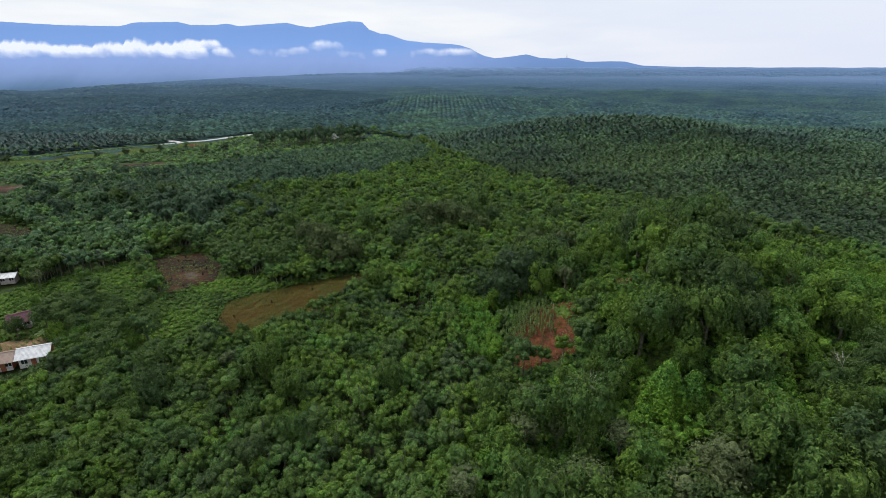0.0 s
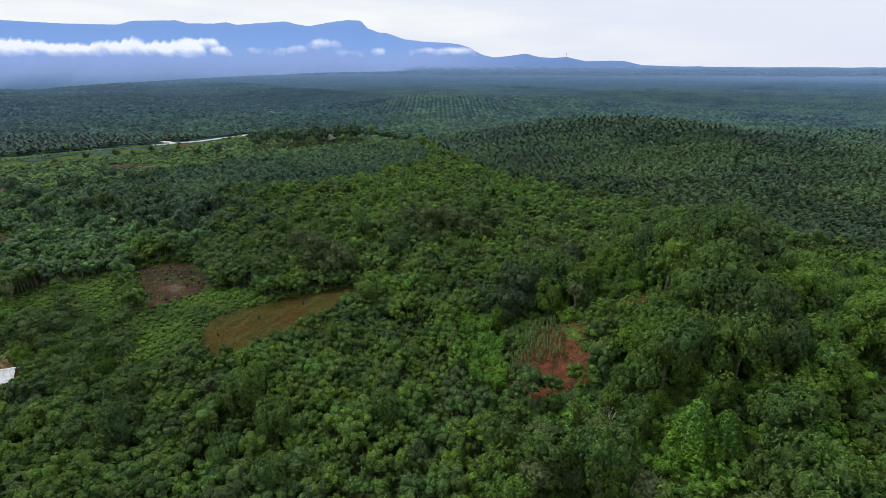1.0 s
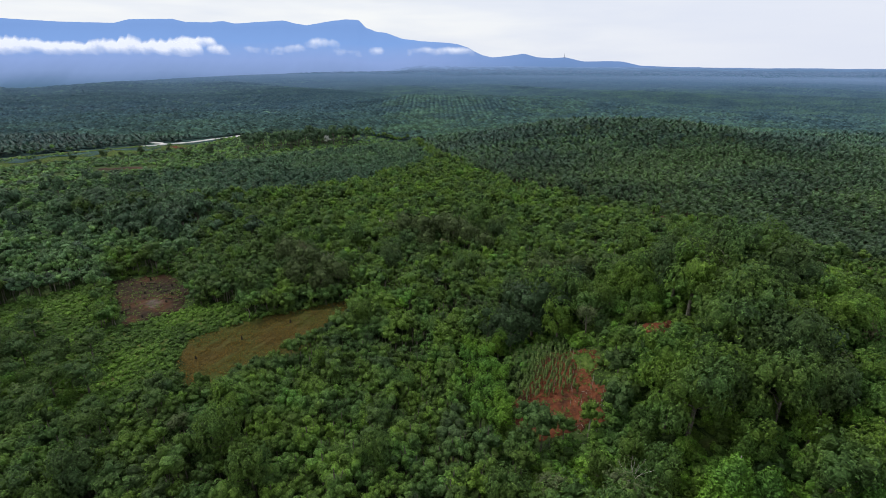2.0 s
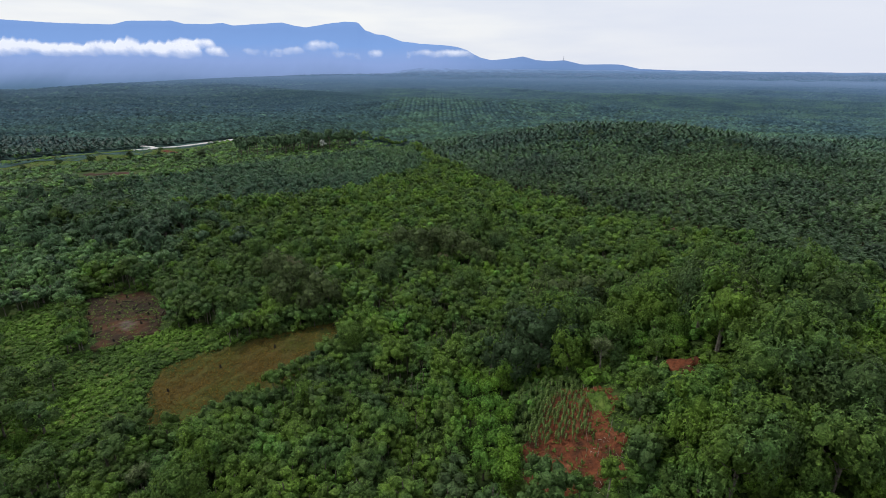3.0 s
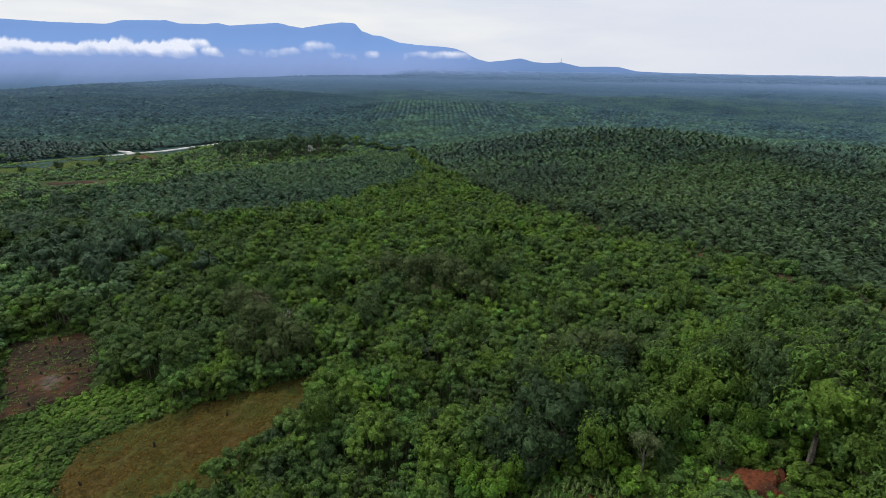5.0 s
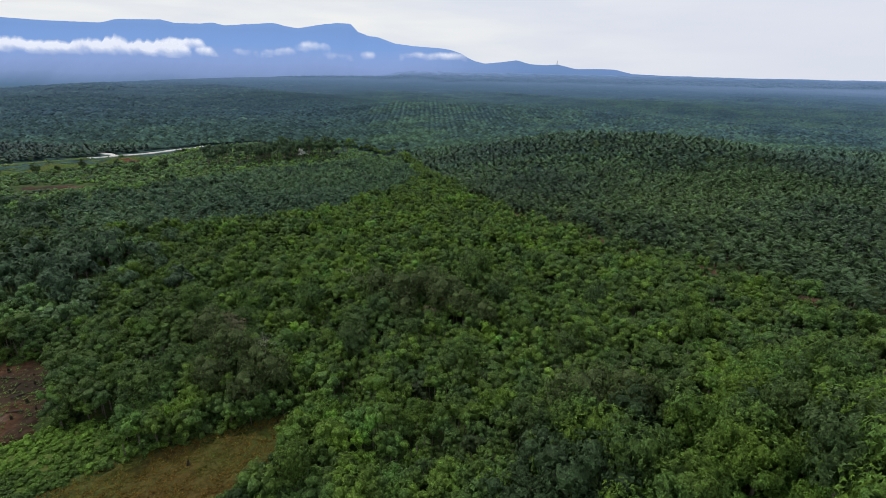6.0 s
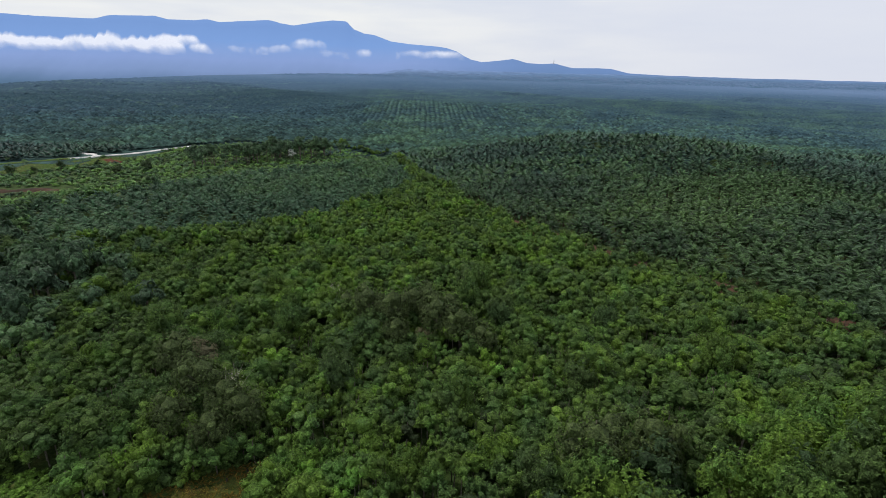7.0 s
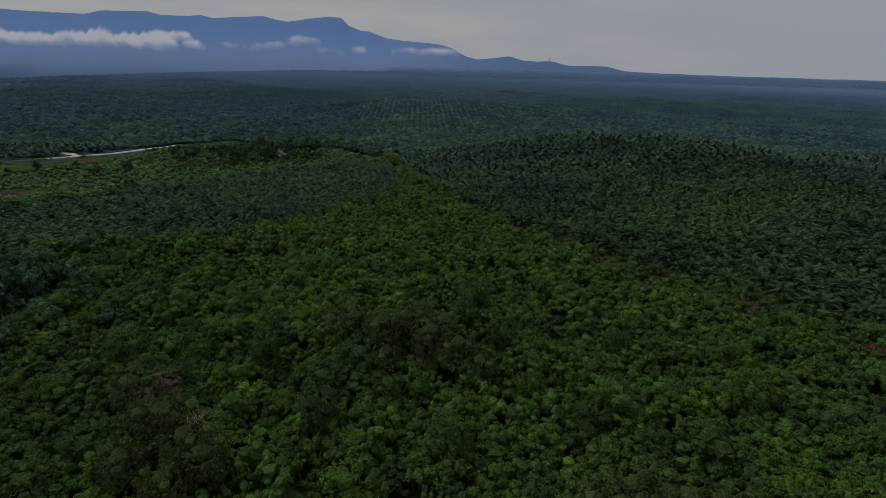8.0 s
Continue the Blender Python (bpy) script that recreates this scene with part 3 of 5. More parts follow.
def cloud_material():
    m, nodes, links, b = shader("white_cloud", 1.0, 0.0)
    at, geo = nodes.new("ShaderNodeAttribute"), nodes.new("ShaderNodeNewGeometry")
    at.attribute_name = "tint"
    n = texnoise(nodes, links, 0.008, 5.0, geo.outputs["Position"])
    mul = nodes.new("ShaderNodeMath")
    mul.operation = "MULTIPLY_ADD"
    links.new(n.outputs["Fac"], mul.inputs[0])
    mul.inputs[1].default_value = 0.75
    links.new(at.outputs["Fac"], mul.inputs[2])
    r = ramp(nodes, [(0.42, (0, 0, 0)), (0.60, (0.35, 0.35, 0.35)), (0.80, (0.95, 0.95, 0.95))])
    links.new(mul.outputs[0], r.inputs["Fac"])
    links.new(r.outputs["Color"], b.inputs["Alpha"])
    b.inputs["Base Color"].default_value = (0.1, 0.1, 0.1, 1)
    # the cloud's daylit white is put in as glow over a dark base
    b.inputs["Emission Color"].default_value = (0.80, 0.83, 0.93, 1)
    b.inputs["Emission Strength"].default_value = 1.0
    return m


CLOUD = cloud_material()


def cloud_bank(x0, x1, base, puffs, label, y=3650, seed=1, dense=0.5):
    """A low cloud that hangs before the mountain: a long bank with a level base and heaped tops."""
    r = np.random.RandomState(seed)
    xs = np.linspace(x0, x1, max(12, int((x1 - x0) / 12)))
    mid = (xs - x0) / (x1 - x0)
    top = np.zeros_like(xs)
    for c, w, h in puffs:
        top = np.maximum(top, h * np.sqrt(np.clip(1 - ((xs - c) / w) ** 2, 0, 1)))
    top = top * (0.78 + 0.2 * waves(xs, xs * 0, 60, seed))
    rows, tint = [], []
    for k in np.linspace(0, 1, 13):
        z = base - 24 + (top * 1.12 + 40) * k
        rows.append(np.stack([xs, y - 30 * np.sin(math.pi * k) * np.minimum(1, top / 40), z], 1))
        fall = min(1.0, k / 0.6) * min(1.0, (1 - k) / 0.28)
        ends = np.clip(np.minimum(xs - x0, x1 - xs) / 70, 0, 1)
        tint.append(dense * fall * ends * np.clip(top / 30, 0, 1))
    v = np.stack(rows, 0).reshape(-1, 3)
    n = len(xs)
    i = (np.arange(12)[:, None] * n + np.arange(n - 1)[None]).ravel()
    tris = np.concatenate([np.stack([i, i + 1, i + n + 1], 1), np.stack([i, i + n + 1, i + n], 1)])
    ob = new("cloud_backdrop", sheet("cloud_backdrop", v, tris, CLOUD, np.concatenate(tint), smooth=True))
    tagged(ob, label, "cloud", kind="structure")


cloud_bank(-4700, -1540, 134, [(-4300, 330, 84), (-3700, 420, 76), (-3200, 420, 74), (-2860, 330, 88), (-2500, 260, 58), (-2240, 150, 84), (-2060, 110, 106), (-1880, 150, 78), (-1720, 150, 90)],
           "long heaped bank of white morning cloud below the crest", seed=3)
cloud_bank(-1800, -1440, 182, [(-1690, 100, 56), (-1560, 90, 52)], "ragged white cloud tuft", seed=5, dense=0.42)
cloud_bank(-1600, -1380, 146, [(-1480, 90, 34)], "small white cloud tuft", seed=6, dense=0.34)
cloud_bank(-1420, -1100, 150, [(-1270, 150, 22)], "thin wisp of white cloud", seed=7, dense=0.24)
cloud_bank(-1120, -860, 152, [(-1030, 90, 22), (-960, 90, 34)], "thin wisp of white cloud", seed=8, dense=0.30)
cloud_bank(-900, -600, 186, [(-790, 110, 40), (-690, 80, 30)], "thin wisp of white cloud", seed=9, dense=0.26)
cloud_bank(-760, -480, 140, [(-620, 130, 18)], "faint wisp of white cloud", seed=12, dense=0.20)
cloud_bank(-500, -300, 142, [(-410, 90, 24)], "thin wisp of white cloud", seed=10, dense=0.28)
cloud_bank(-190, 310, 150, [(-80, 110, 24), (130, 150, 28)], "thin white cloud along the falling ridge", seed=11, dense=0.40)


# ---- leaves and crowns ----
def rosette(r, leaves, size, droop=0.25):
    """A spray of pointed leaves round one point, lying on its stalk."""
    v, t = [], []
    for k in range(leaves):
        a = 6.2832 * k / leaves + r.uniform(-0.25, 0.25)
        ln, w, d = size * r.uniform(0.75, 1.15), size * r.uniform(0.34, 0.48), droop * size * r.uniform(0.4, 1.6)
        ca, sa = math.cos(a), math.sin(a)
        i = len(v)
        v += [(ca * ln * 0.12 - sa * w, sa * ln * 0.12 + ca * w, 0.0), (ca * ln, sa * ln, -d), (ca * ln * 0.12 + sa * w, sa * ln * 0.12 - ca * w, 0.05 * size)]
        t += [(i, i + 2, i + 1)]
    return np.array(v), np.array(t)


def ico():
    bm = bmesh.new()
    bmesh.ops.create_icosphere(bm, subdivisions=1, radius=1.0)
    bmesh.ops.triangulate(bm, faces=bm.faces)
    v = np.array([p.co[:] for p in bm.verts])
    t = np.array([[p.index for p in f.verts] for f in bm.faces])
    bm.free()
    return v, t


ICO_V, ICO_T = ico()


def crown(seed, lobes, sprays, leaves, size, wide=1.0, high=0.8, hull=0.84, droop=0.25, open_under=-0.35, lobe=(0.34, 0.5), cone=0.0):
    """A crown about one metre in radius, of leaf sprays over several lobes round a dark heart. Its middle is at 0."""
    r = np.random.RandomState(seed)
    cs, rs = [np.array((0, 0, 0.1 - 0.35 * (cone > 0)))], [0.62 - 0.2 * (cone > 0)]
    for k in range(lobes):
        a = 6.2832 * k / lobes + r.uniform(-0.5, 0.5)
        d = r.uniform(0.38, 0.62)
        h = r.uniform(-0.5, 0.5) if lobes > 6 else r.uniform(-0.3, 0.35)
        d *= 1 - cone * (h + 0.5)
        cs.append(np.array((math.cos(a) * d, math.sin(a) * d, h)))
        rs.append(r.uniform(*lobe) * (1 - 0.5 * cone * (h + 0.5)))
    pieces = []
    for c, q in zip(cs, rs):
        pieces.append((c + ICO_V * q * hull * (1 + 0.12 * r.standard_normal((len(ICO_V), 1))), ICO_T, 0))
    made, tries = 0, 0
    while made < sprays and tries < sprays * 8:
        tries += 1
        k = r.randint(len(cs))
        d = r.standard_normal(3)
        d /= np.linalg.norm(d)
        if d[2] < open_under:
            continue
        p = cs[k] + d * rs[k] * (r.uniform(0.9, 1.08) if r.uniform() < 0.75 else r.uniform(1.08, 1.4))
        if any(np.linalg.norm(p - c2) < r2 * 0.86 for j, (c2, r2) in enumerate(zip(cs, rs)) if j != k):
            continue
        up = d + np.array((0, 0, 0.35)) + 0.35 * r.standard_normal(3)
        up /= np.linalg.norm(up)
        side = np.cross(up, r.standard_normal(3))
        side /= np.linalg.norm(side)
        v, t = rosette(r, leaves, size * r.uniform(0.7, 1.25), droop)
        v = v[:, :1] * side + v[:, 1:2] * np.cross(up, side) + v[:, 2:] * up
        pieces.append((p + v, t, 0))
        made += 1
    v, t, _ = joined(*pieces)
    return v * np.array((wide, wide, high)), t


def heaped_crown(seed, lobes, sprays, leaves, size, high=0.8, droop=0.3):
    """A crown about one metre in radius, heaped of many small leafy clumps round a dark heart."""
    r = np.random.RandomState(seed)
    cs, rs = [np.zeros(3)], [0.64]
    for k in range(lobes):
        z = 1.0 - 1.25 * (k + 0.5) / lobes
        a, q = 2.4 * k + r.uniform(-0.4, 0.4), math.sqrt(1 - z * z)
        d = r.uniform(0.58, 0.82)
        cs.append(np.array((q * math.cos(a) * d, q * math.sin(a) * d, z * d)))
        rs.append(r.uniform(0.24, 0.40) * (13 / lobes) ** 0.35)
    pieces = [(c + ICO_V * q * 0.84 * (1 + 0.14 * r.standard_normal((len(ICO_V), 1))), ICO_T, 0) for c, q in zip(cs, rs)]
    centres, radii = np.array(cs), np.array(rs)
    made, tries = 0, 0
    while made < sprays and tries < sprays * 8:
        tries += 1
        k = r.randint(1, len(cs))
        d = r.standard_normal(3) + 0.8 * cs[k] / np.linalg.norm(cs[k]) + np.array((0, 0, 0.35))
        d /= np.linalg.norm(d)
        p = cs[k] + d * rs[k] * (r.uniform(0.9, 1.08) if r.uniform() < 0.8 else r.uniform(1.08, 1.3))
        deep = np.linalg.norm(p - centres, axis=1) < radii * 0.84
        deep[k] = False
        if deep.any():
            continue
        up = d + np.array((0, 0, 0.5)) + 0.3 * r.standard_normal(3)
        up /= np.linalg.norm(up)
        side = np.cross(up, r.standard_normal(3))
        side /= np.linalg.norm(side)
        v, t = rosette(r, leaves, size * r.uniform(0.7, 1.25), droop)
        pieces.append((p + v[:, :1] * side + v[:, 1:2] * np.cross(up, side) + v[:, 2:] * up, t, 0))
        made += 1
    v, t, _ = joined(*pieces)
    return v * np.array((1, 1, high)), t


def stem(points, radii, sides=5, seed=0):
    """A tapered, bent stem."""
    v, t = [], []
    for (x, y, z), q in zip(points, radii):
        v += [(x + q * math.cos(6.2832 * k / sides), y + q * math.sin(6.2832 * k / sides), z) for k in range(sides)]
    for j in range(len(points) - 1):
        for k in range(sides):
            a, b = j * sides + k, j * sides + (k + 1) % sides
            t += [(a, b, b + sides), (a, b + sides, a + sides)]
    return np.array(v), np.array(t)


def trunk(height, radius, seed, limbs=3, reach=1.5, sides=5):
    """A trunk with limbs that fork into the crown."""
    r = np.random.RandomState(seed)
    bend = r.uniform(-0.05, 0.05, 2) * height
    pts = [(bend[0] * k * k, bend[1] * k * k, height * k) for k in (0, 0.35, 0.7, 1.0)]
    pieces = [(*stem(pts, [radius * 1.25, radius, radius * 0.8, radius * 0.4], sides), 0)]
    for k in range(limbs):
        a = 6.2832 * k / limbs + r.uniform(-0.4, 0.4)
        h = r.uniform(0.5, 0.75)
        b = np.array((bend[0] * h * h, bend[1] * h * h, height * h))
        tip = b + np.array((math.cos(a) * reach, math.sin(a) * reach, height * r.uniform(0.2, 0.35)))
        mid = (b + tip) / 2 + np.array((0, 0, -0.08 * reach))
        pieces.append((*stem([b, mid, tip], [radius * 0.5, radius * 0.36, radius * 0.15], 4), 0))
    v, t, _ = joined(*pieces)
    return v, t


# ---- where the trees stand ----
def spread(x0, x1, y0, y1, gap, seed, jitter=0.42):
    """Places about gap apart, off a loose triangular grid."""
    r = np.random.RandomState(seed)
    xs, ys = np.arange(x0, x1, gap), np.arange(y0, y1, gap * 0.866)
    gx, gy = np.meshgrid(xs, ys)
    gx = gx + (np.arange(len(ys)) % 2)[:, None] * gap / 2
    gx, gy = gx + r.uniform(-jitter, jitter, gx.shape) * gap, gy + r.uniform(-jitter, jitter, gy.shape) * gap
    return gx.ravel(), gy.ravel()


def swell(x, y):
    return terrain(x, y) + 0.5 * (waves(x, y, 30, 5) - 0.5)


OPEN = [DRY_FIELD, CLEARING, BARE_LEFT, CASSAVA, PLOT_TURF, RED_PLOT, RED_SCAR, TURF_STRIP, SCAR_LEFT, SCAR_FAR, YARD]
# house sites, plus spots cleared of trees so roofs show from the camera
HOUSES = [(-86.4, 92.2, 4.4), (-91.3, 90.2, 3.4), (-102.5, 107, 4.2), (-132, 131.8, 5.6), (-126, 133.8, 3.4), (-128.5, 128, 4.5), (-122.5, 130, 3.4), (-96, 111.2, 2.2), (-83.5, 86.6, 3.4), (-87.5, 84.5, 3.4), (-81.5, 89.5, 2.6), (-91, 84.5, 3.0)]
PALMS = [PALM_BLOCK, PALM_RIGHT, PALM_LEFT]


def clear_of_houses(x, y):
    ok = np.ones(np.shape(x), bool)
    for hx, hy, hr in HOUSES:
        ok &= (x - hx) ** 2 + (y - hy) ** 2 > hr ** 2
    return ok


def off_line(line, w, x, y):
    """Which points lie more than w from a line."""
    ok = np.ones(np.shape(x), bool)
    for (x1, y1), (x2, y2) in zip(line, line[1:]):
        d = np.clip(((x - x1) * (x2 - x1) + (y - y1) * (y2 - y1)) / ((x2 - x1) ** 2 + (y2 - y1) ** 2), 0, 1)
        ok &= np.hypot(x - x1 - d * (x2 - x1), y - y1 - d * (y2 - y1)) > w
    return ok


def in_view(x, y):
    return (np.abs(x) < 0.97 * y + 22) & (y > 34)


def shade_of(x, y, r):
    """Which green a tree has: by stand, by patch, by chance, and lighter further off for haze."""
    t = 0.27 + 0.24 * waves(x, y, 55, 21) + 0.26 * waves(x, y, 17, 27) + 0.12 * r.standard_normal(len(x))
    # haze put into the tint: near trees darker, those further off lighter
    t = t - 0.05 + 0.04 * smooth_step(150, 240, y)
    t = np.where(within(PALE_SCRUB, x, y), t + 0.05, t)
    t = np.where(within(TEAL_STAND, x, y), 0.34 + 0.08 * r.standard_normal(len(x)), t)
    t = np.where(within(TALL_WOOD, x, y), 0.25 + 0.12 * r.standard_normal(len(x)), t)
    t = np.where(within(BRIGHT_STRIP, x, y), 0.72 + 0.06 * r.standard_normal(len(x)), t)
    t = t - 0.10 * smooth_step(30, 70, x) * smooth_step(110, 150, y)
    return np.clip(t, 0.02, 0.98)


def canopy_trees():
    """Young rubber and scrub trees, crown to crown."""
    r = np.random.RandomState(11)
    x, y = spread(-330, 200, 34, 450, 2.4, 12, 0.45)
    ok = in_view(x, y) & ~any_of(OPEN + PALMS, x, y) & ~within(LOW_SCRUB, x, y) & ~within(BRIGHT_STRIP, x, y) & ~within(KNOLL_WOOD, x, y) & ~within(KNOLL_EAST, x, y) & clear_of_houses(x, y)
    ok &= off_line(EDGE_TRACK, 4.2, x, y) | ((waves(x, y, 14, 61) < 0.4) & off_line(EDGE_TRACK, 2.4, x, y))
    ok &= ~within(ROUGH_LAND, x, y) & ~within(TREE_ROW, x, y) & ~within(TALL_WOOD, x, y)
    ok &= off_line([(-340, 240), (-285, 325), (-216, 390), (-168, 450), (-130, 476)], 6, x, y)
    x, y = x[ok], y[ok]
    n = len(x)
    big = 0.56 + 0.95 * r.beta(1.1, 3.2, n) + 0.32 * waves(x, y, 20, 31)
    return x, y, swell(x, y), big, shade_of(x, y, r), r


def build_canopy():
    x, y, z, big, tint, r = canopy_trees()
    near_forms = [heaped_crown(100 + k, 7, 92, 3, 0.142) for k in range(6)]
    mid_forms = [heaped_crown(200 + k, 4, 42, 3, 0.185) for k in range(6)]
    far_forms = [heaped_crown(220 + k, 4, 14, 3, 0.28) for k in range(6)]
    turn, kind = r.uniform(0, 6.28, len(x)), r.randint(0, 30, len(x))
    rad = 1.72 * big
    height = rad * r.uniform(1.1, 1.55, len(x))
    mid_z = z + 0.8 + 1.6 * big + 3.4 * waves(x, y, 15, 33) ** 1.5
    single = (np.abs(x + 14) < 24) & (y > 52) & (y < 112)
    single &= np.cumsum(single) <= 280
    # the left part of the canopy, which takes the haze-blued leaves
    hill = (x + 92) + 0.1 * (y - 140) + 40 * (waves(x, y, 40, 63) - 0.5) < 0
    # single trees as things of their own
    protos = {}
    bins = np.clip((tint * 5).astype(int), 0, 4)
    for j in np.flatnonzero(single):
        key = (kind[j] % 6, bins[j])
        m = pose(x[j], y[j], z[j] - 0.1, 0, 0, math.degrees(turn[j]))
        if key not in protos:
            root = new("young_tree")
            tagged(root, ("dark green", "blue-green", "mid-green", "fresh green", "yellow-green")[bins[j]] + " young rubber tree with dense leafy crown", "tree", "trees of the canopy")
            v, t = near_forms[key[0]]
            cv = v * np.array((rad[j], rad[j], height[j])) + np.array((0, 0, 2.0 + 1.5 * big[j]))
            part("crown", sheet("young_crown", cv, t, LEAF, bins[j] / 5 + 0.1), root)
            tv, tt = trunk(3.4 + 1.7 * big[j], 0.12, 40 + key[0], 3, rad[j] * 0.5)
            part("trunk", sheet("young_trunk", tv, tt, BARK), root, "slender pale trunk")
            root.matrix_basis = m
            protos[key] = (root, rad[j])
        else:
            proto, base = protos[key]
            copy_thing(proto, m @ Matrix.Diagonal((*[rad[j] / base] * 3, 1)))
    for name, sel, forms, material, label in (
            ("tree_canopy", ~single & (y < 140), near_forms, LEAF, "dense canopy of young rubber and scrub trees"),
            ("tree_canopy", ~single & (y >= 140) & (y < 220) & ~hill, mid_forms, LEAF, "dense green canopy of scrub trees"),
            ("tree_canopy", ~single & (y >= 140) & (y < 220) & hill, mid_forms, HAZED_LEAF, "dense canopy on the hillside, blued by painted haze"),
            ("tree_canopy", ~single & (y >= 220) & ~hill, far_forms, LEAF, "dense fresh green canopy of scrub trees further off"),
            ("tree_canopy", ~single & (y >= 220) & hill, far_forms, HAZED_LEAF, "dense green canopy of scrub trees further off")):
        vs, ts, tn, base = [], [], [], 0
        for k, (v, t) in enumerate(forms):
            pick = sel & (kind % len(forms) == k)
            at = np.stack([x[pick], y[pick], mid_z[pick]], 1)
            size = np.stack([rad[pick] * r.uniform(0.8, 1.25, pick.sum()), rad[pick] * r.uniform(0.8, 1.25, pick.sum()), height[pick]], 1)
            sv, st = scattered(v, t, at, turn[pick], size)
            vs.append(sv), ts.append(st + base), tn.append(np.repeat(tint[pick], len(v)))
            base += len(sv)
        ob = new(name, sheet(name, np.concatenate(vs), np.concatenate(ts), material, np.concatenate(tn)))
        tagged(ob, label, "trees", kind="stuff")
    # their stems
    pick = ~single & (y < 175)
    v, t = stem([(0, 0, 0), (0.1, 0.05, 0.6), (0, 0, 1.0)], [0.14, 0.11, 0.06], 3)
    size = np.stack([np.ones(pick.sum()), np.ones(pick.sum()), 3.2 + 1.7 * big[pick]], 1)
    sv, st = scattered(v, t, np.stack([x[pick], y[pick], z[pick] - 0.1], 1), turn[pick], size)
    tagged(new("tree_stems", sheet("tree_stems", sv, st, BARK)), "slender pale stems below the young canopy", "tree trunks", kind="stuff")


build_canopy()


def forest_tree(name, label, seed, rad, high, top, tint, material=LEAF, sprays=680, leaves=4, size=0.076, lobes=14, group="forest trees", squash=0.85, droop=0.25, cone=0.0):
    """A tall tree: bare trunk with limbs, broad uneven crown."""
    root = new(name)
    tagged(root, label, "tree", group)
    v, t = crown(seed, lobes, sprays, leaves, size, 1.0, 1.0, 0.6, droop, -0.5, (0.26, 0.42), cone)
    cv = v * np.array((rad, rad, high * squash)) + np.array((0, 0, top - high * 0.8))
    part("crown", sheet(name + "_crown", cv, t, material, tint), root)
    tv, tt = trunk(top - high * 0.7, 0.10 + 0.02 * rad, seed + 7, 5, rad * 0.6, 6)
    part("trunk", sheet(name + "_trunk", tv, tt, BARK), root, "pale bare trunk with limbs")
    return root


PLOT_FRONT = [(10, 84), (31, 84), (31, 64), (10, 64)]
SCAR_FRONT = [(32, 102), (44, 97), (44, 85), (34, 88)]
# single trees, plus spots before them and the scar cleared for the camera
SINGLES = [(35.3, 63.8, 5.2), (36, 57.5, 4.4), (39.3, 63.4, 3.6), (18, 110, 5.5), (23.5, 111, 4.5), (14, 111.5, 3.5), (33.6, 52.6, 4.2), (38.5, 53.5, 3.6), (36.5, 87.5, 3.4), (48.5, 57.5, 3.6), (75, 111, 3.6), (71, 106, 3.0), (36.5, 49.5, 4.0), (22.7, 64.8, 2.6), (25.6, 55.2, 2.6), (12.9, 60, 2.4)]


def wood(name, poly, gap, seed, kinds, share=1.0, size=(0.8, 1.3), limit=300, label=""):
    """Fills a stand with copies of a few tree kinds; those past the limit are joined."""
    r = np.random.RandomState(seed)
    px, py = [p[0] for p in poly], [p[1] for p in poly]
    x, y = spread(min(px), max(px), min(py), max(py), gap, seed + 1)
    ok = within(poly, x, y) & in_view(x, y) & ~any_of(OPEN + PALMS, x, y) & clear_of_houses(x, y) & (r.uniform(size=len(x)) < share) & ~within(SCAR_FRONT, x, y) & ~within(PLOT_FRONT, x, y)
    for sx, sy, sr in SINGLES:
        ok &= np.hypot(x - sx, y - sy) > sr
    x, y = x[ok], y[ok]
    z = swell(x, y)
    order = np.argsort(np.abs(x) * 0.6 + np.abs(y - 75))
    kind = r.choice(len(kinds), len(x), p=[w for _, w in kinds])
    turn, q = r.uniform(0, 360, len(x)), r.uniform(*size, len(x))
    for j in order[:limit]:
        root = kinds[kind[j]][0]
        m = pose(x[j], y[j], z[j] - 0.15, r.uniform(-3, 3), r.uniform(-3, 3), turn[j])
        m = m @ Matrix.Diagonal((q[j] * r.uniform(0.9, 1.1), q[j] * r.uniform(0.9, 1.1), q[j] * r.uniform(0.9, 1.12), 1))
        if not root.get("placed"):
            root.matrix_basis = m
            root["placed"] = 1
        else:
            copy_thing(root, m)
    late = order[limit:]
    if not len(late):
        return
    pieces, tints = [], []
    for k, (root, _) in enumerate(kinds):
        p = late[kind[late] == k]
        if not len(p):
            continue
        for child in root.children:
            me = child.data
            v = np.empty(len(me.vertices) * 3, np.float32)
            me.vertices.foreach_get("co", v)
            t = np.empty(len(me.loops), np.int32)
            me.loops.foreach_get("vertex_index", t)
            slot = 0 if child.name.startswith("crown") else 1
            sv, st = scattered(v.reshape(-1, 3), t.reshape(-1, 3), np.stack([x[p], y[p], z[p]], 1), np.radians(turn[p]), q[p][:, None] * np.ones((1, 3)))
            pieces.append((sv, st, slot))
            tint = me.attributes["tint"].data[0].value if slot == 0 else 0.0
            tints.append(np.full(len(sv), tint))
    v, t, s = joined(*pieces)
    tagged(new(name, sheet(name, v, t, [kinds[0][0].children[0].data.materials[0], BARK], np.concatenate(tints), s)), label, "trees", kind="stuff")


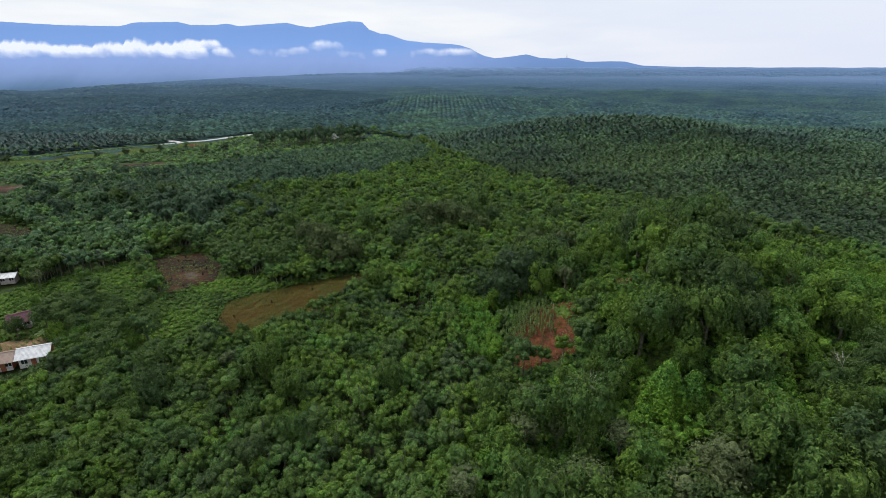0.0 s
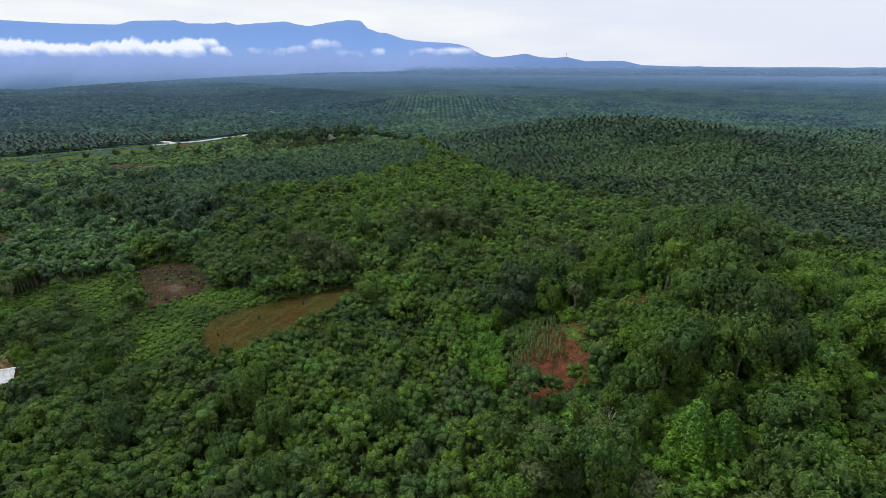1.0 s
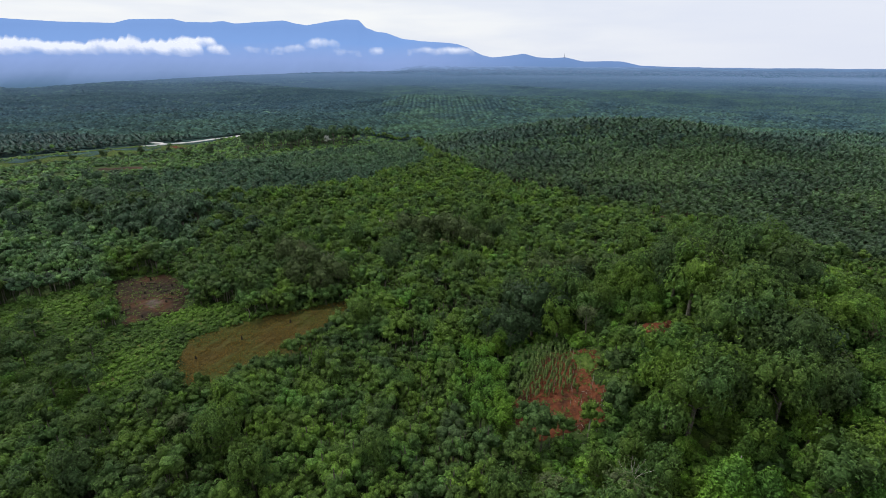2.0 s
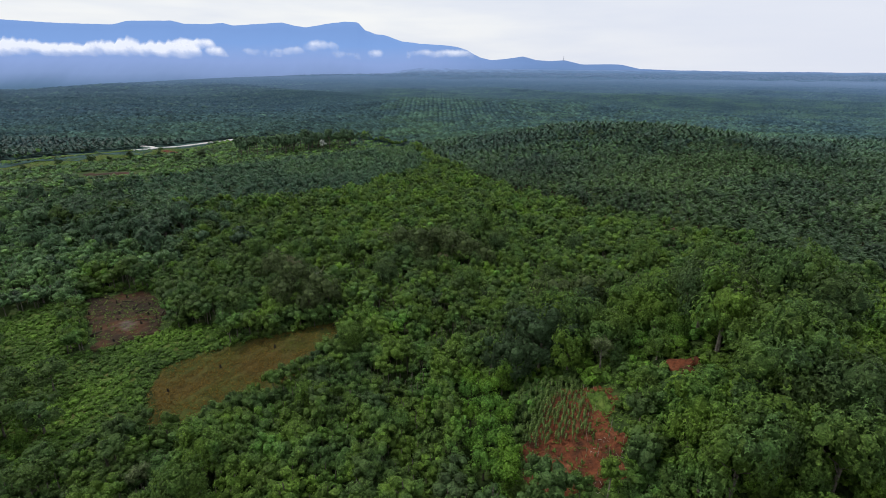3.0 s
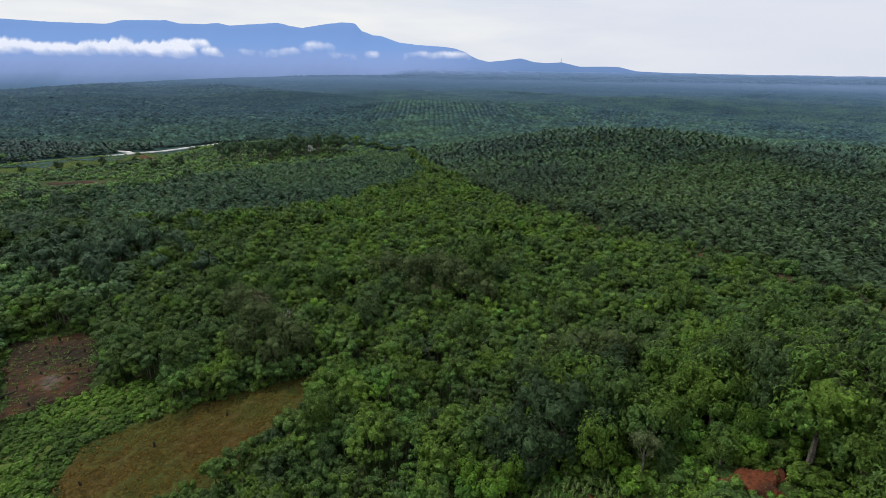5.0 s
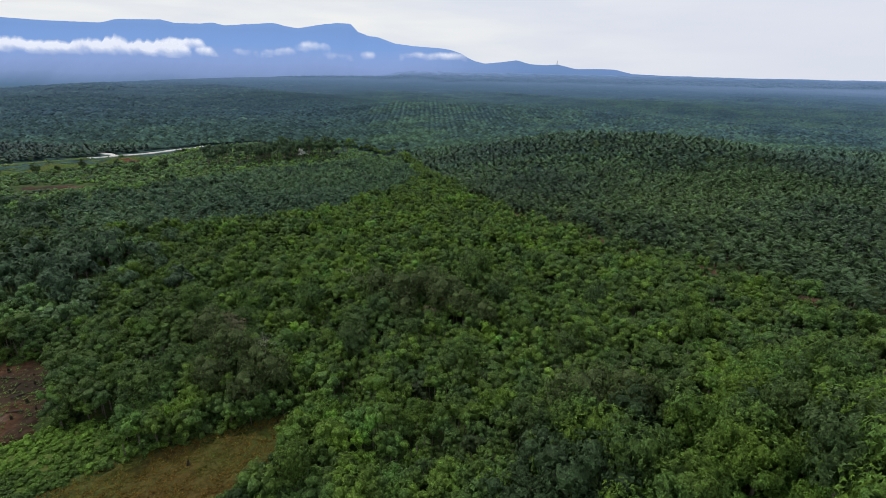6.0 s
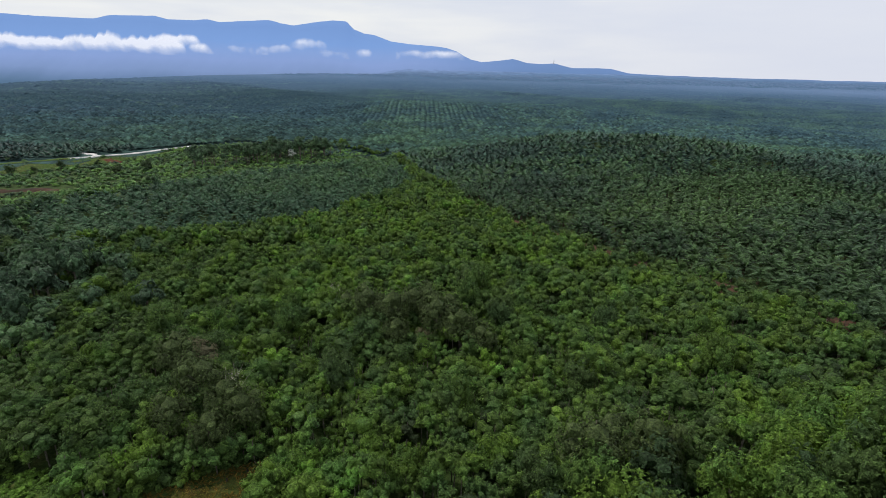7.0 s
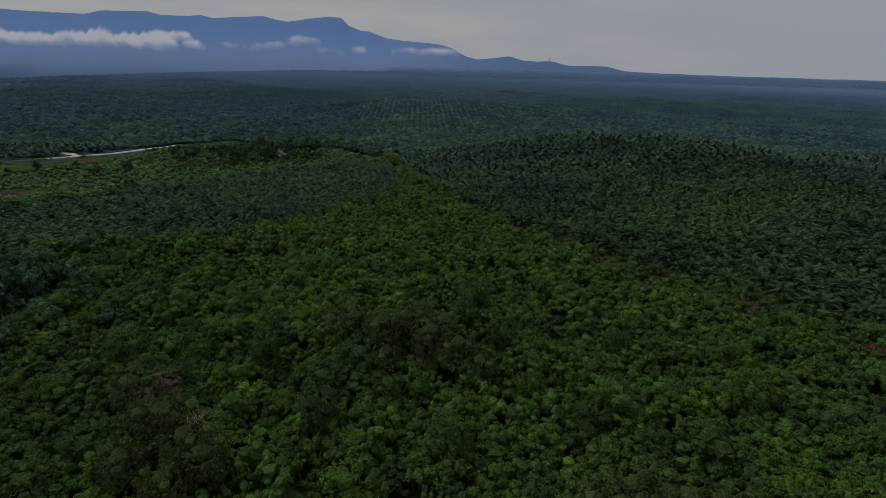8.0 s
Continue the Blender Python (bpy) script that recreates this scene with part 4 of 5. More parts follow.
def tree_kinds(name, group, fresh=0.0):
    """The eight kinds of forest tree, under one name."""
    return [
        forest_tree(name, "dark green broadleaf tree with domed crown", 300, 3.0, 4.2, 7.4, 0.20 + fresh, group=group),
        forest_tree(name, "tall mid-green forest tree with lobed crown", 301, 2.6, 4.4, 7.8, 0.44 + fresh, group=group),
        forest_tree(name, "fresh green forest tree with rounded crown", 302, 2.6, 3.8, 6.6, 0.66 + fresh, group=group),
        forest_tree(name, "bright yellow-green tree with bushy crown", 303, 2.4, 3.2, 5.6, 0.90 + fresh, group=group),
        forest_tree(name, "olive-grey feathery tree with thin crown", 304, 2.2, 2.6, 8.0, 0.6, OLIVE, 380, 4, 0.08, 11, group=group),
        forest_tree(name, "blue-green broadleaf tree with deep crown", 305, 2.9, 4.2, 7.2, 0.34 + fresh, group=group),
        forest_tree(name, "mid-green tree with spreading crown", 306, 3.1, 3.8, 6.4, 0.55 + fresh, group=group),
        forest_tree(name, "green tree hung with climbers", 307, 2.0, 3.8, 7.0, 0.74 + fresh, LEAF, 480, 4, 0.085, 11, droop=0.9, group=group),
    ]


KINDS = tree_kinds("forest_tree", "forest trees")
CREST_KINDS = tree_kinds("knoll_tree", "trees on the crown of the knoll", 0.14)
VILLAGE_KINDS = tree_kinds("village_tree", "trees near the houses")
wood("knoll_wood", KNOLL_WOOD, 4.2, 41, list(zip(KINDS, (0.09, 0.16, 0.22, 0.15, 0.03, 0.10, 0.13, 0.12))), 0.85, (0.75, 1.5), limit=225, label="mixed green forest trees beyond the knoll")
wood("knoll_wood", KNOLL_EAST, 4.4, 51, list(zip(CREST_KINDS, (0.03, 0.10, 0.28, 0.34, 0.02, 0.04, 0.09, 0.10))), 0.8, (0.85, 1.5), limit=140, label="bright green trees on the crown of the knoll")
FAR_KINDS = [
    forest_tree("field_tree", "dark green broadleaf tree on open land", 320, 3.4, 4.6, 8.2, 0.14, HAZED_LEAF, 70, 4, 0.24, 5),
    forest_tree("field_tree", "mid-green tree on open land", 321, 3.0, 4.6, 8.4, 0.28, HAZED_LEAF, 70, 4, 0.24, 5),
    forest_tree("field_tree", "tall dark tree with bare pale trunk", 322, 2.6, 3.6, 9.2, 0.2, HAZED_LEAF, 60, 4, 0.26, 5),
]
OLD_TREES = [(-72, 165), (-55, 188), (-120, 172), (-100, 230), (-40, 250), (30, 240), (70, 185), (62, 132), (20, 128), (0, 112), (0, 60), (-60, 60), (-66, 84), (-20, 106), (-18, 142)]
wood("emergent_trees", OLD_TREES, 9.0, 47, list(zip(KINDS, (0.16, 0.18, 0.16, 0.06, 0.02, 0.18, 0.16, 0.08))), 0.5, (0.7, 1.15), 60, "scattered larger trees above the young canopy")
wood("scrub_trees", SCRUB_TREES, 5.5, 49, list(zip(VILLAGE_KINDS, (0.2, 0.16, 0.2, 0.06, 0.02, 0.16, 0.12, 0.08))), 0.5, (0.7, 1.2), 60, "trees among the low scrub")
HOUSE_WOOD = [(-96, 84), (-80, 90), (-66, 98), (-58, 90), (-50, 68), (-40, 46), (-56, 40), (-84, 62)]
wood("house_wood", HOUSE_WOOD, 6.5, 55, list(zip(VILLAGE_KINDS, (0.16, 0.16, 0.2, 0.12, 0.04, 0.14, 0.1, 0.08))), 0.55, (0.65, 1.15), 90, "mixed trees beside the houses")
LEFT_OLD = [(-196, 232), (-160, 262), (-128, 240), (-70, 232), (-66, 190), (-84, 178), (-112, 180), (-130, 168), (-150, 180), (-176, 200)]
wood("hillside_trees", LEFT_OLD, 8.5, 53, list(zip(FAR_KINDS, (0.4, 0.4, 0.2))), 0.36, (0.9, 1.35), 60, "scattered older trees on the hillside")
wood("old_wood", TALL_WOOD, 6.5, 43, list(zip(FAR_KINDS, (0.5, 0.3, 0.2))), 0.9, (0.95, 1.4), 40, "stand of tall dark broadleaf trees")
wood("tree_belt", TREE_ROW, 6.6, 45, list(zip(FAR_KINDS, (0.35, 0.25, 0.4))), 0.85, (1.0, 1.6), 30, "belt of tall trees with pale trunks beside the road")


# ---- oil palms ----
def frond(length, leaflets, seed, arch=0.9, lift=0.9):
    """One palm leaf along +x: an arching rib with leaflets hanging from both sides."""
    r = np.random.RandomState(seed)
    n = leaflets
    rib = [np.array((length * (k / n) ** 0.9, 0, lift * math.sin(k / n * 2.2) * 1.2 - arch * (k / n) ** 2 * 1.6)) for k in range(n + 1)]
    v, t = [p for p in rib], []
    for k in range(n):
        f = (k + 0.5) / n
        ln = length * 0.30 * (1 - 0.55 * abs(2 * f - 0.9)) * r.uniform(0.8, 1.2)
        for s in (-1, 1):
            v.append((rib[k] + rib[k + 1]) / 2 + np.array((ln * 0.7, s * ln * 0.8, -ln * r.uniform(0.1, 0.5))))
            t.append((k, k + 1, len(v) - 1))
    return np.array(v), np.array(t)


def frond_pose(k, n, r):
    a = 137.5 * k + r.uniform(-8, 8)
    return Matrix.Rotation(radians(a), 4, "Z") @ Matrix.Rotation(radians(-64 + 84 * (k / n) ** 0.75 + r.uniform(-8, 8)), 4, "Y")


def turned(v, m):
    q = np.array(m)
    return v @ q[:3, :3].T + q[:3, 3]


def palm_top(seed, fronds, length, leaflets):
    r = np.random.RandomState(seed)
    pieces = []
    for k in range(fronds):
        v, t = frond(length * r.uniform(0.85, 1.1), leaflets, seed + k)
        pieces.append((turned(v, frond_pose(k, fronds, r)), t, 0))
    v, t, _ = joined(*pieces)
    return v, t


def simple_palm(seed, fronds, length):
    """A plantation palm for the middle distance: folded, arching blades."""
    r = np.random.RandomState(seed)
    pieces = []
    for k in range(fronds):
        ln, w = length * r.uniform(0.85, 1.1), length * 0.24
        v = np.array([(0, 0, 0), (ln * 0.45, 0, 0.42), (ln * 0.40, w, 0.10), (ln * 0.40, -w, 0.10), (ln, 0, -0.5)])
        t = np.array([(0, 1, 2), (0, 3, 1), (1, 4, 2), (1, 3, 4)])
        pieces.append((turned(v, frond_pose(k, fronds, r)), t, 0))
    v, t, _ = joined(*pieces)
    return v, t


def tiny_palm(seed, points=4):
    """A palm far away: an umbrella of drooping points round a raised heart."""
    r = np.random.RandomState(seed)
    v = [(0.0, 0.0, 1.9)]
    for k in range(2 * points):
        a = 3.1416 / points * k + r.uniform(-0.2, 0.2)
        q, z = (4.2 * r.uniform(0.85, 1.15), r.uniform(-0.9, -0.3)) if k % 2 == 0 else (2.5 * r.uniform(0.85, 1.15), r.uniform(0.0, 0.6))
        v.append((q * math.cos(a), q * math.sin(a), z))
    n = 2 * points
    return np.array(v), np.array([(0, 1 + k, 1 + (k + 1) % n) for k in range(n)])


def plantation():
    r = np.random.RandomState(71)
    # rows run away from the eye; every second row is set off by half a step
    x, y = np.zeros(0), np.zeros(0)
    for gap, y0, y1 in ((5.3, 100, 560), (7.0, 560, 1750)):
        xs, ys = np.arange(-1750, 1750, gap * 0.866), np.arange(y0, y1, gap)
        gx, gy = np.meshgrid(xs, ys)
        gy = gy + (np.arange(len(xs)) % 2)[None] * gap / 2
        x, y = np.concatenate([x, gx.ravel()]), np.concatenate([y, gy.ravel()])
    loose = 0.8 + 1.5 * np.maximum(smooth_step(90, 260, np.abs(x - 10)), 1 - smooth_step(380, 560, y))
    x, y = x + r.uniform(-1, 1, len(x)) * loose, y + r.uniform(-1, 1, len(x)) * loose
    ok = (np.abs(x) < 0.97 * y + 22) & (any_of(PALMS, x, y) | (y >= 700))
    ok &= ~any_of(OPEN, x, y) & (r.uniform(size=len(x)) < np.where(y > 1150, 0.66, 0.97))
    # the tracks stay free
    ok &= (off_line(EDGE_TRACK, 4.4, x, y) | ((waves(x, y, 18, 65) < 0.42) & off_line(EDGE_TRACK, 2.2, x, y))) & off_line([(-330, 275), (-250, 357), (-216, 388), (-189, 411), (-165, 449), (-140, 470)], 4.8, x, y)
    x, y = x[ok], y[ok]
    z = swell(x, y)
    tint = np.clip(0.2 + 0.6 * waves(x, y, 120, 23) + 0.15 * r.standard_normal(len(x)), 0, 1)
    # palms on the left get bluer tints, haze put into their colour
    tint = np.where(x < -0.1 * y, np.clip(0.75 * tint - 0.02, 0, 1), np.clip(tint + 0.12, 0, 1))
    tint = tint + 0.40 * np.exp(-((x - 150) / 48) ** 2 - ((y - 290) / 40) ** 2) - 0.12 * np.exp(-((x - 116) / 36) ** 2 - ((y - 345) / 26) ** 2)
    tint = np.clip(tint + 0.25 * np.exp(-((x - 30) / 130) ** 2 - ((y - 760) / 90) ** 2), 0, 1)
    size = r.uniform(0.85, 1.15, len(x)) * (0.9 + 0.2 * waves(x, y, 60, 29)) * np.where(y < 560, 0.92, np.where(y > 1150, 1.2, 1.0))
    turn = r.uniform(0, 6.28, len(x))
    order = np.argsort(np.hypot(x - 60, y - 100))
    rank = np.empty(len(x), int)
    rank[order] = np.arange(len(x))

    # the nearest: every frond a part; then whole crowns; then joined
    fr = [frond(4.0, 9, 500 + k) for k in range(2)]
    whole = [palm_top(520 + k, 24, 4.0, 8) for k in range(3)]
    protos = {}
    for j in order[:300]:
        fine = rank[j] < 90
        key = (fine, rank[j] % 3, int(np.clip(tint[j] * 3, 0, 2)))
        m = pose(x[j], y[j], z[j] - 0.15, 0, 0, math.degrees(turn[j])) @ Matrix.Diagonal((*[size[j]] * 3, 1))
        if key in protos:
            copy_thing(protos[key], m)
            continue
        root = new("oil_palm")
        tagged(root, "mature oil palm with %s arching fronds" % ("dark green", "grey-green", "fresh green")[key[2]], "palm", "oil palms of the plantation")
        tv, tt = stem([(0, 0, 0), (0.05, 0, 1.0), (0, 0.05, 2.1), (0, 0, 2.8)], [0.5, 0.36, 0.42, 0.2], 7)
        part("trunk", sheet("palm_trunk", tv, tt, PALM_BARK), root, "rough dark trunk with old leaf bases")
        if fine:
            fm = [sheet("frond", v, t, PALM, key[2] * 0.25 + 0.15) for v, t in fr]
            rr = np.random.RandomState(540 + key[1])
            for k in range(22):
                q = Matrix.Translation((0, 0, 2.5)) @ frond_pose(k, 22, rr) @ Matrix.Scale(rr.uniform(0.85, 1.1), 4)
                part("frond", fm[k % 2], root, m=q)
        else:
            v, t = whole[key[1]]
            part("crown", sheet("palm_crown", v + np.array((0, 0, 2.5)), t, PALM, key[2] * 0.25 + 0.15), root)
        root.matrix_basis = m
        protos[key] = root

    def lay(name, pick, forms, material, label, rise, soft=False):
        vs, ts, tn, base = [], [], [], 0
        kinds = np.arange(len(x)) * 7 % len(forms)
        for k, (v, t) in enumerate(forms):
            p = pick & (kinds == k)
            s = size[p][:, None] * np.ones((1, 3))
            sv, st = scattered(v, t, np.stack([x[p], y[p], z[p] + rise * size[p]], 1), turn[p], s)
            vs.append(sv), ts.append(st + base), tn.append(np.repeat(tint[p], len(v)))
            base += len(sv)
        tagged(new(name, sheet(name, np.concatenate(vs), np.concatenate(ts), material, np.concatenate(tn), smooth=soft)), label, "palms", kind="stuff")

    rest = rank >= 300
    block = within(PALM_BLOCK, x, y)
    lay("palm_plantation", block, [palm_top(570 + k, 18, 4.1, 5) for k in range(4)], PALM_BLOCK_LEAF, "blue-green block of oil palms between scrub", 2.5)
    rest &= ~block
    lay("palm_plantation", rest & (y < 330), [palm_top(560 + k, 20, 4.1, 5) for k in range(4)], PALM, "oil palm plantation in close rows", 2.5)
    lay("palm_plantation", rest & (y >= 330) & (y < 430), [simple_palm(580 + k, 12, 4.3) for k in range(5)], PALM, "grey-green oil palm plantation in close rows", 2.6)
    lay("far_palm_plantation", rest & (y >= 430) & (y < 1150), [tiny_palm(600 + k, 5) for k in range(5)], FAR_LEAF, "far oil palm plantation with blue haze in its colour", 2.4)
    lay("far_palm_plantation", y >= 1150, [tiny_palm(610 + k, 3) for k in range(4)], FAR_LEAF, "oil palm plantation towards the horizon, blue haze in its colour", 1.8, True)
    p = rest & (y < 330)
    v, t = stem([(0, 0, 0), (0, 0, 2.6)], [0.45, 0.35], 4)
    sv, st = scattered(v, t, np.stack([x[p], y[p], z[p]], 1), turn[p], np.ones((p.sum(), 3)))
    tagged(new("palm_stems", sheet("palm_stems", sv, st, PALM_BARK)), "dark stout palm trunks under the fronds", "tree trunks", kind="stuff")


plantation()


def far_woods():
    """Woodland beyond the plantations, clump by clump."""
    r = np.random.RandomState(81)
    x, y = spread(-2700, 2700, 640, 2640, 13.5, 82)
    x2, y2 = spread(-3300, 3300, 2640, 3250, 25, 84)
    x, y = np.concatenate([x, x2]), np.concatenate([y, y2])
    side = np.clip(-x / y, 0, 1)
    ok = (np.abs(x) < 0.97 * y + 22) & ((y > 1740) | ((y > 1250) & (waves(x, y * 1.6, 420, 77) > 0.78)) | ((side > 0.28) & (waves(x, y * 1.6, 260, 79) + 0.0004 * (y - 700) > 0.62)))
    ok &= r.uniform(size=len(x)) < 0.92
    x, y = x[ok], y[ok]
    forms = [tiny_palm(620 + k, 3) for k in range(3)]
    s, turn, z = r.uniform(0.9, 2.4, len(x)) * np.where(y < 1250, 0.85, np.where(y > 2640, 1.3, 1.0)), r.uniform(0, 6.28, len(x)), swell(x, y) + 9 * smooth_step(2500, 2800, y)
    tint = np.clip(0.3 + 0.3 * r.standard_normal(len(x)) + 0.6 * (waves(x, y * 1.5, 300, 83) - 0.5), 0, 1)
    vs, ts, tn, base = [], [], [], 0
    for k, (v, t) in enumerate(forms):
        p = np.arange(len(x)) % 3 == k
        sv, st = scattered(v, t, np.stack([x[p], y[p], z[p] + 2.0 + s[p]], 1), turn[p], np.stack([s[p], s[p], s[p] * r.uniform(0.45, 1.0, p.sum())], 1))
        vs.append(sv), ts.append(st + base), tn.append(np.repeat(tint[p], len(v)))
        base += len(sv)
    tagged(new("far_woods", sheet("far_woods", np.concatenate(vs), np.concatenate(ts), FAR_LEAF, np.concatenate(tn), smooth=True)), "far woodland on the plain with blue haze in its colour", "woods", kind="stuff")


far_woods()


# ---- low scrub, grass and crops ----
def tuft(r, blades, size, low=False):
    v, t = [], []
    for k in range(blades):
        a = r.uniform(0, 6.28)
        d = r.uniform(0.4, 1.0) * size if low else r.uniform(0.1, 0.5) * size
        h = size * (r.uniform(0.15, 0.5) if low else r.uniform(0.5, 1.1))
        x0, y0 = r.uniform(-0.3, 0.3, 2) * size
        i = len(v)
        v += [(x0 - 0.09 * size * math.sin(a), y0 + 0.09 * size * math.cos(a), 0), (x0 + 0.09 * size * math.sin(a), y0 - 0.09 * size * math.cos(a), 0),
              (x0 + d * math.cos(a), y0 + d * math.sin(a), h)]
        t += [(i, i + 1, i + 2)]
    return np.array(v), np.array(t)


def sown(name, label, category, polys, gap, forms, size, material, tint, seed, rise=0.3, keep=1.0, avoid=(), rows=False):
    r = np.random.RandomState(seed)
    px, py = [p[0] for q in polys for p in q], [p[1] for q in polys for p in q]
    x, y = spread(min(px) - 2, max(px) + 2, min(py) - 2, max(py) + 2, gap, seed, 0.24 if rows else 0.45)
    ok = any_of(polys, x, y) & (r.uniform(size=len(x)) < keep) & clear_of_houses(x, y) & in_view(x, y)
    if avoid:
        ok &= ~any_of(avoid, x, y)
    x, y = x[ok], y[ok]
    s = r.uniform(*size, len(x))
    tn = np.clip(tint[0] + tint[1] * r.standard_normal(len(x)) + tint[2] * (waves(x, y, 25, seed) - 0.5), 0, 1)
    turn = r.uniform(0, 6.28, len(x))
    vs, ts, tt, base = [], [], [], 0
    for k, (v, t) in enumerate(forms):
        p = np.arange(len(x)) % len(forms) == k
        sv, st = scattered(v, t, np.stack([x[p], y[p], swell(x[p], y[p]) + rise], 1), turn[p], s[p][:, None] * np.ones((1, 3)))
        vs.append(sv), ts.append(st + base), tt.append(np.repeat(tn[p], len(v)))
        base += len(sv)
    tagged(new(name, sheet(name, np.concatenate(vs), np.concatenate(ts), material, np.concatenate(tt))), label, category, kind="stuff")


R = np.random.RandomState(91)


def cassava(r):
    """A tall slim stem with whorls of fingered leaves up its head."""
    h = r.uniform(1.5, 2.0)
    v, t = stem([(0, 0, 0), (r.uniform(-0.12, 0.12), r.uniform(-0.12, 0.12), h)], [0.05, 0.03], 3)
    pieces = [(v, t, 0)]
    for k, size in ((1.0, 0.26), (0.84, 0.34), (0.68, 0.32), (0.5, 0.26)):
        w, q = rosette(r, 5, size, 0.8)
        pieces.append((w + np.array((v[-1, 0] * k, v[-1, 1] * k, h * k)), q, 0))
    v, t, _ = joined(*pieces)
    return v, t


TUFTS = [tuft(R, 8, 1.0, True) for _ in range(6)]
KNOLL_BUSHES = [heaped_crown(440 + k, 4, 40, 3, 0.17, 0.8) for k in range(6)]
LOW_BUSHES = [heaped_crown(430 + k, 2, 13, 3, 0.34, 0.7) for k in range(7)]
FAR_BUSHES = [heaped_crown(410 + k, 1, 7, 3, 0.5, 0.75) for k in range(4)]
sown("dry_grass", "brown dry grass and low weeds in tufts", "grass", [DRY_FIELD], 0.60, TUFTS, (0.4, 0.8), STRAW, (0.45, 0.2, 0.9), 92, 0.36)
sown("scrub", "low bright green scrub and ferns", "bushes", [LOW_SCRUB], 1.18, LOW_BUSHES, (0.45, 1.25), SCRUB_LEAF, (0.5, 0.14, 0.8), 93, 0.2, 0.95, [CLEARING, DRY_FIELD, YARD])
sown("knoll_scrub", "bright green scrub under the knoll's trees", "bushes", [KNOLL_WOOD, KNOLL_EAST], 2.5, KNOLL_BUSHES, (1.2, 2.4), LEAF, (0.74, 0.18, 0.5), 94, 0.6, 0.9, [RED_PLOT, RED_SCAR])
sown("plot_scrub", "leafy bright green scrub beside the bare plots", "bushes", [SCAR_FRONT, PLOT_FRONT], 1.5, KNOLL_BUSHES, (0.7, 1.5), LEAF, (0.72, 0.14, 0.5), 102, 0.4, 0.95, [RED_PLOT, RED_SCAR])
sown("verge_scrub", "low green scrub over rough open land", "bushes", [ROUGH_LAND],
     3.0, FAR_BUSHES, (0.8, 2.0), HAZED_LEAF, (0.60, 0.14, 0.9), 95, 0.4, 0.8, OPEN + PALMS + [[(-216, 386), (-190, 408), (-164, 448), (-138, 472), (-146, 476), (-172, 452), (-220, 392)]])
sown("turf_tufts", "short light green grass tufts", "grass", [TURF_STRIP, PLOT_TURF], 0.8, TUFTS, (0.35, 0.9), GRASS, (0.4, 0.2, 0.4), 96, 0.4)
sown("weeds", "sparse green weeds on the cleared soil", "grass", [CLEARING, RED_PLOT, RED_SCAR, BARE_LEFT, YARD], 1.1, TUFTS, (0.35, 1.0), GRASS, (0.3, 0.2, 0.4), 97, 0.42, 0.75)
sown("cassava_crop", "rows of leafy cassava plants on red soil", "crop", [CASSAVA], 0.92, [cassava(R) for _ in range(6)], (0.8, 1.3), CORN, (0.75, 0.2, 0.3), 98, 0.4, 0.95, rows=True)


def swollen(poly, by):
    cx, cy = sum(p[0] for p in poly) / len(poly), sum(p[1] for p in poly) / len(poly)
    return [(cx + (px - cx) * (1 + by / math.hypot(px - cx, py - cy)), cy + (py - cy) * (1 + by / math.hypot(px - cx, py - cy))) for px, py in poly]


sown("edge_scrub", "leafy green scrub along the edges of the plots", "bushes", [swollen(p, 5) for p in (DRY_FIELD, CLEARING, BARE_LEFT, RED_PLOT)], 2.2, KNOLL_BUSHES, (1.1, 2.2), LEAF, (0.5, 0.1, 0.3), 99, 0.5, 0.95,
     [DRY_FIELD, CLEARING, BARE_LEFT, RED_PLOT, RED_SCAR, LOW_SCRUB])
sown("cassava_seedlings", "sparse rows of young cassava on red clay", "crop", [RED_PLOT], 1.25, [cassava(R) for _ in range(4)], (0.4, 0.9), CORN, (0.7, 0.2, 0.3), 101, 0.4, 0.42, [CASSAVA, PLOT_TURF], True)


# ---- single trees that stand out ----
def stand(root, x, y, turn=0.0, size=1.0, tall=1.0, sink=0.15):
    """Sets a thing, or a copy of it, on the ground."""
    z = float(swell(np.array([float(x)]), np.array([float(y)]))[0]) - sink
    m = pose(x, y, z, 0, 0, turn) @ Matrix.Diagonal((size, size, size * tall, 1))
    if not root.get("placed"):
        root["placed"] = 1
        root.matrix_basis = m
        return root
    return copy_thing(root, m)


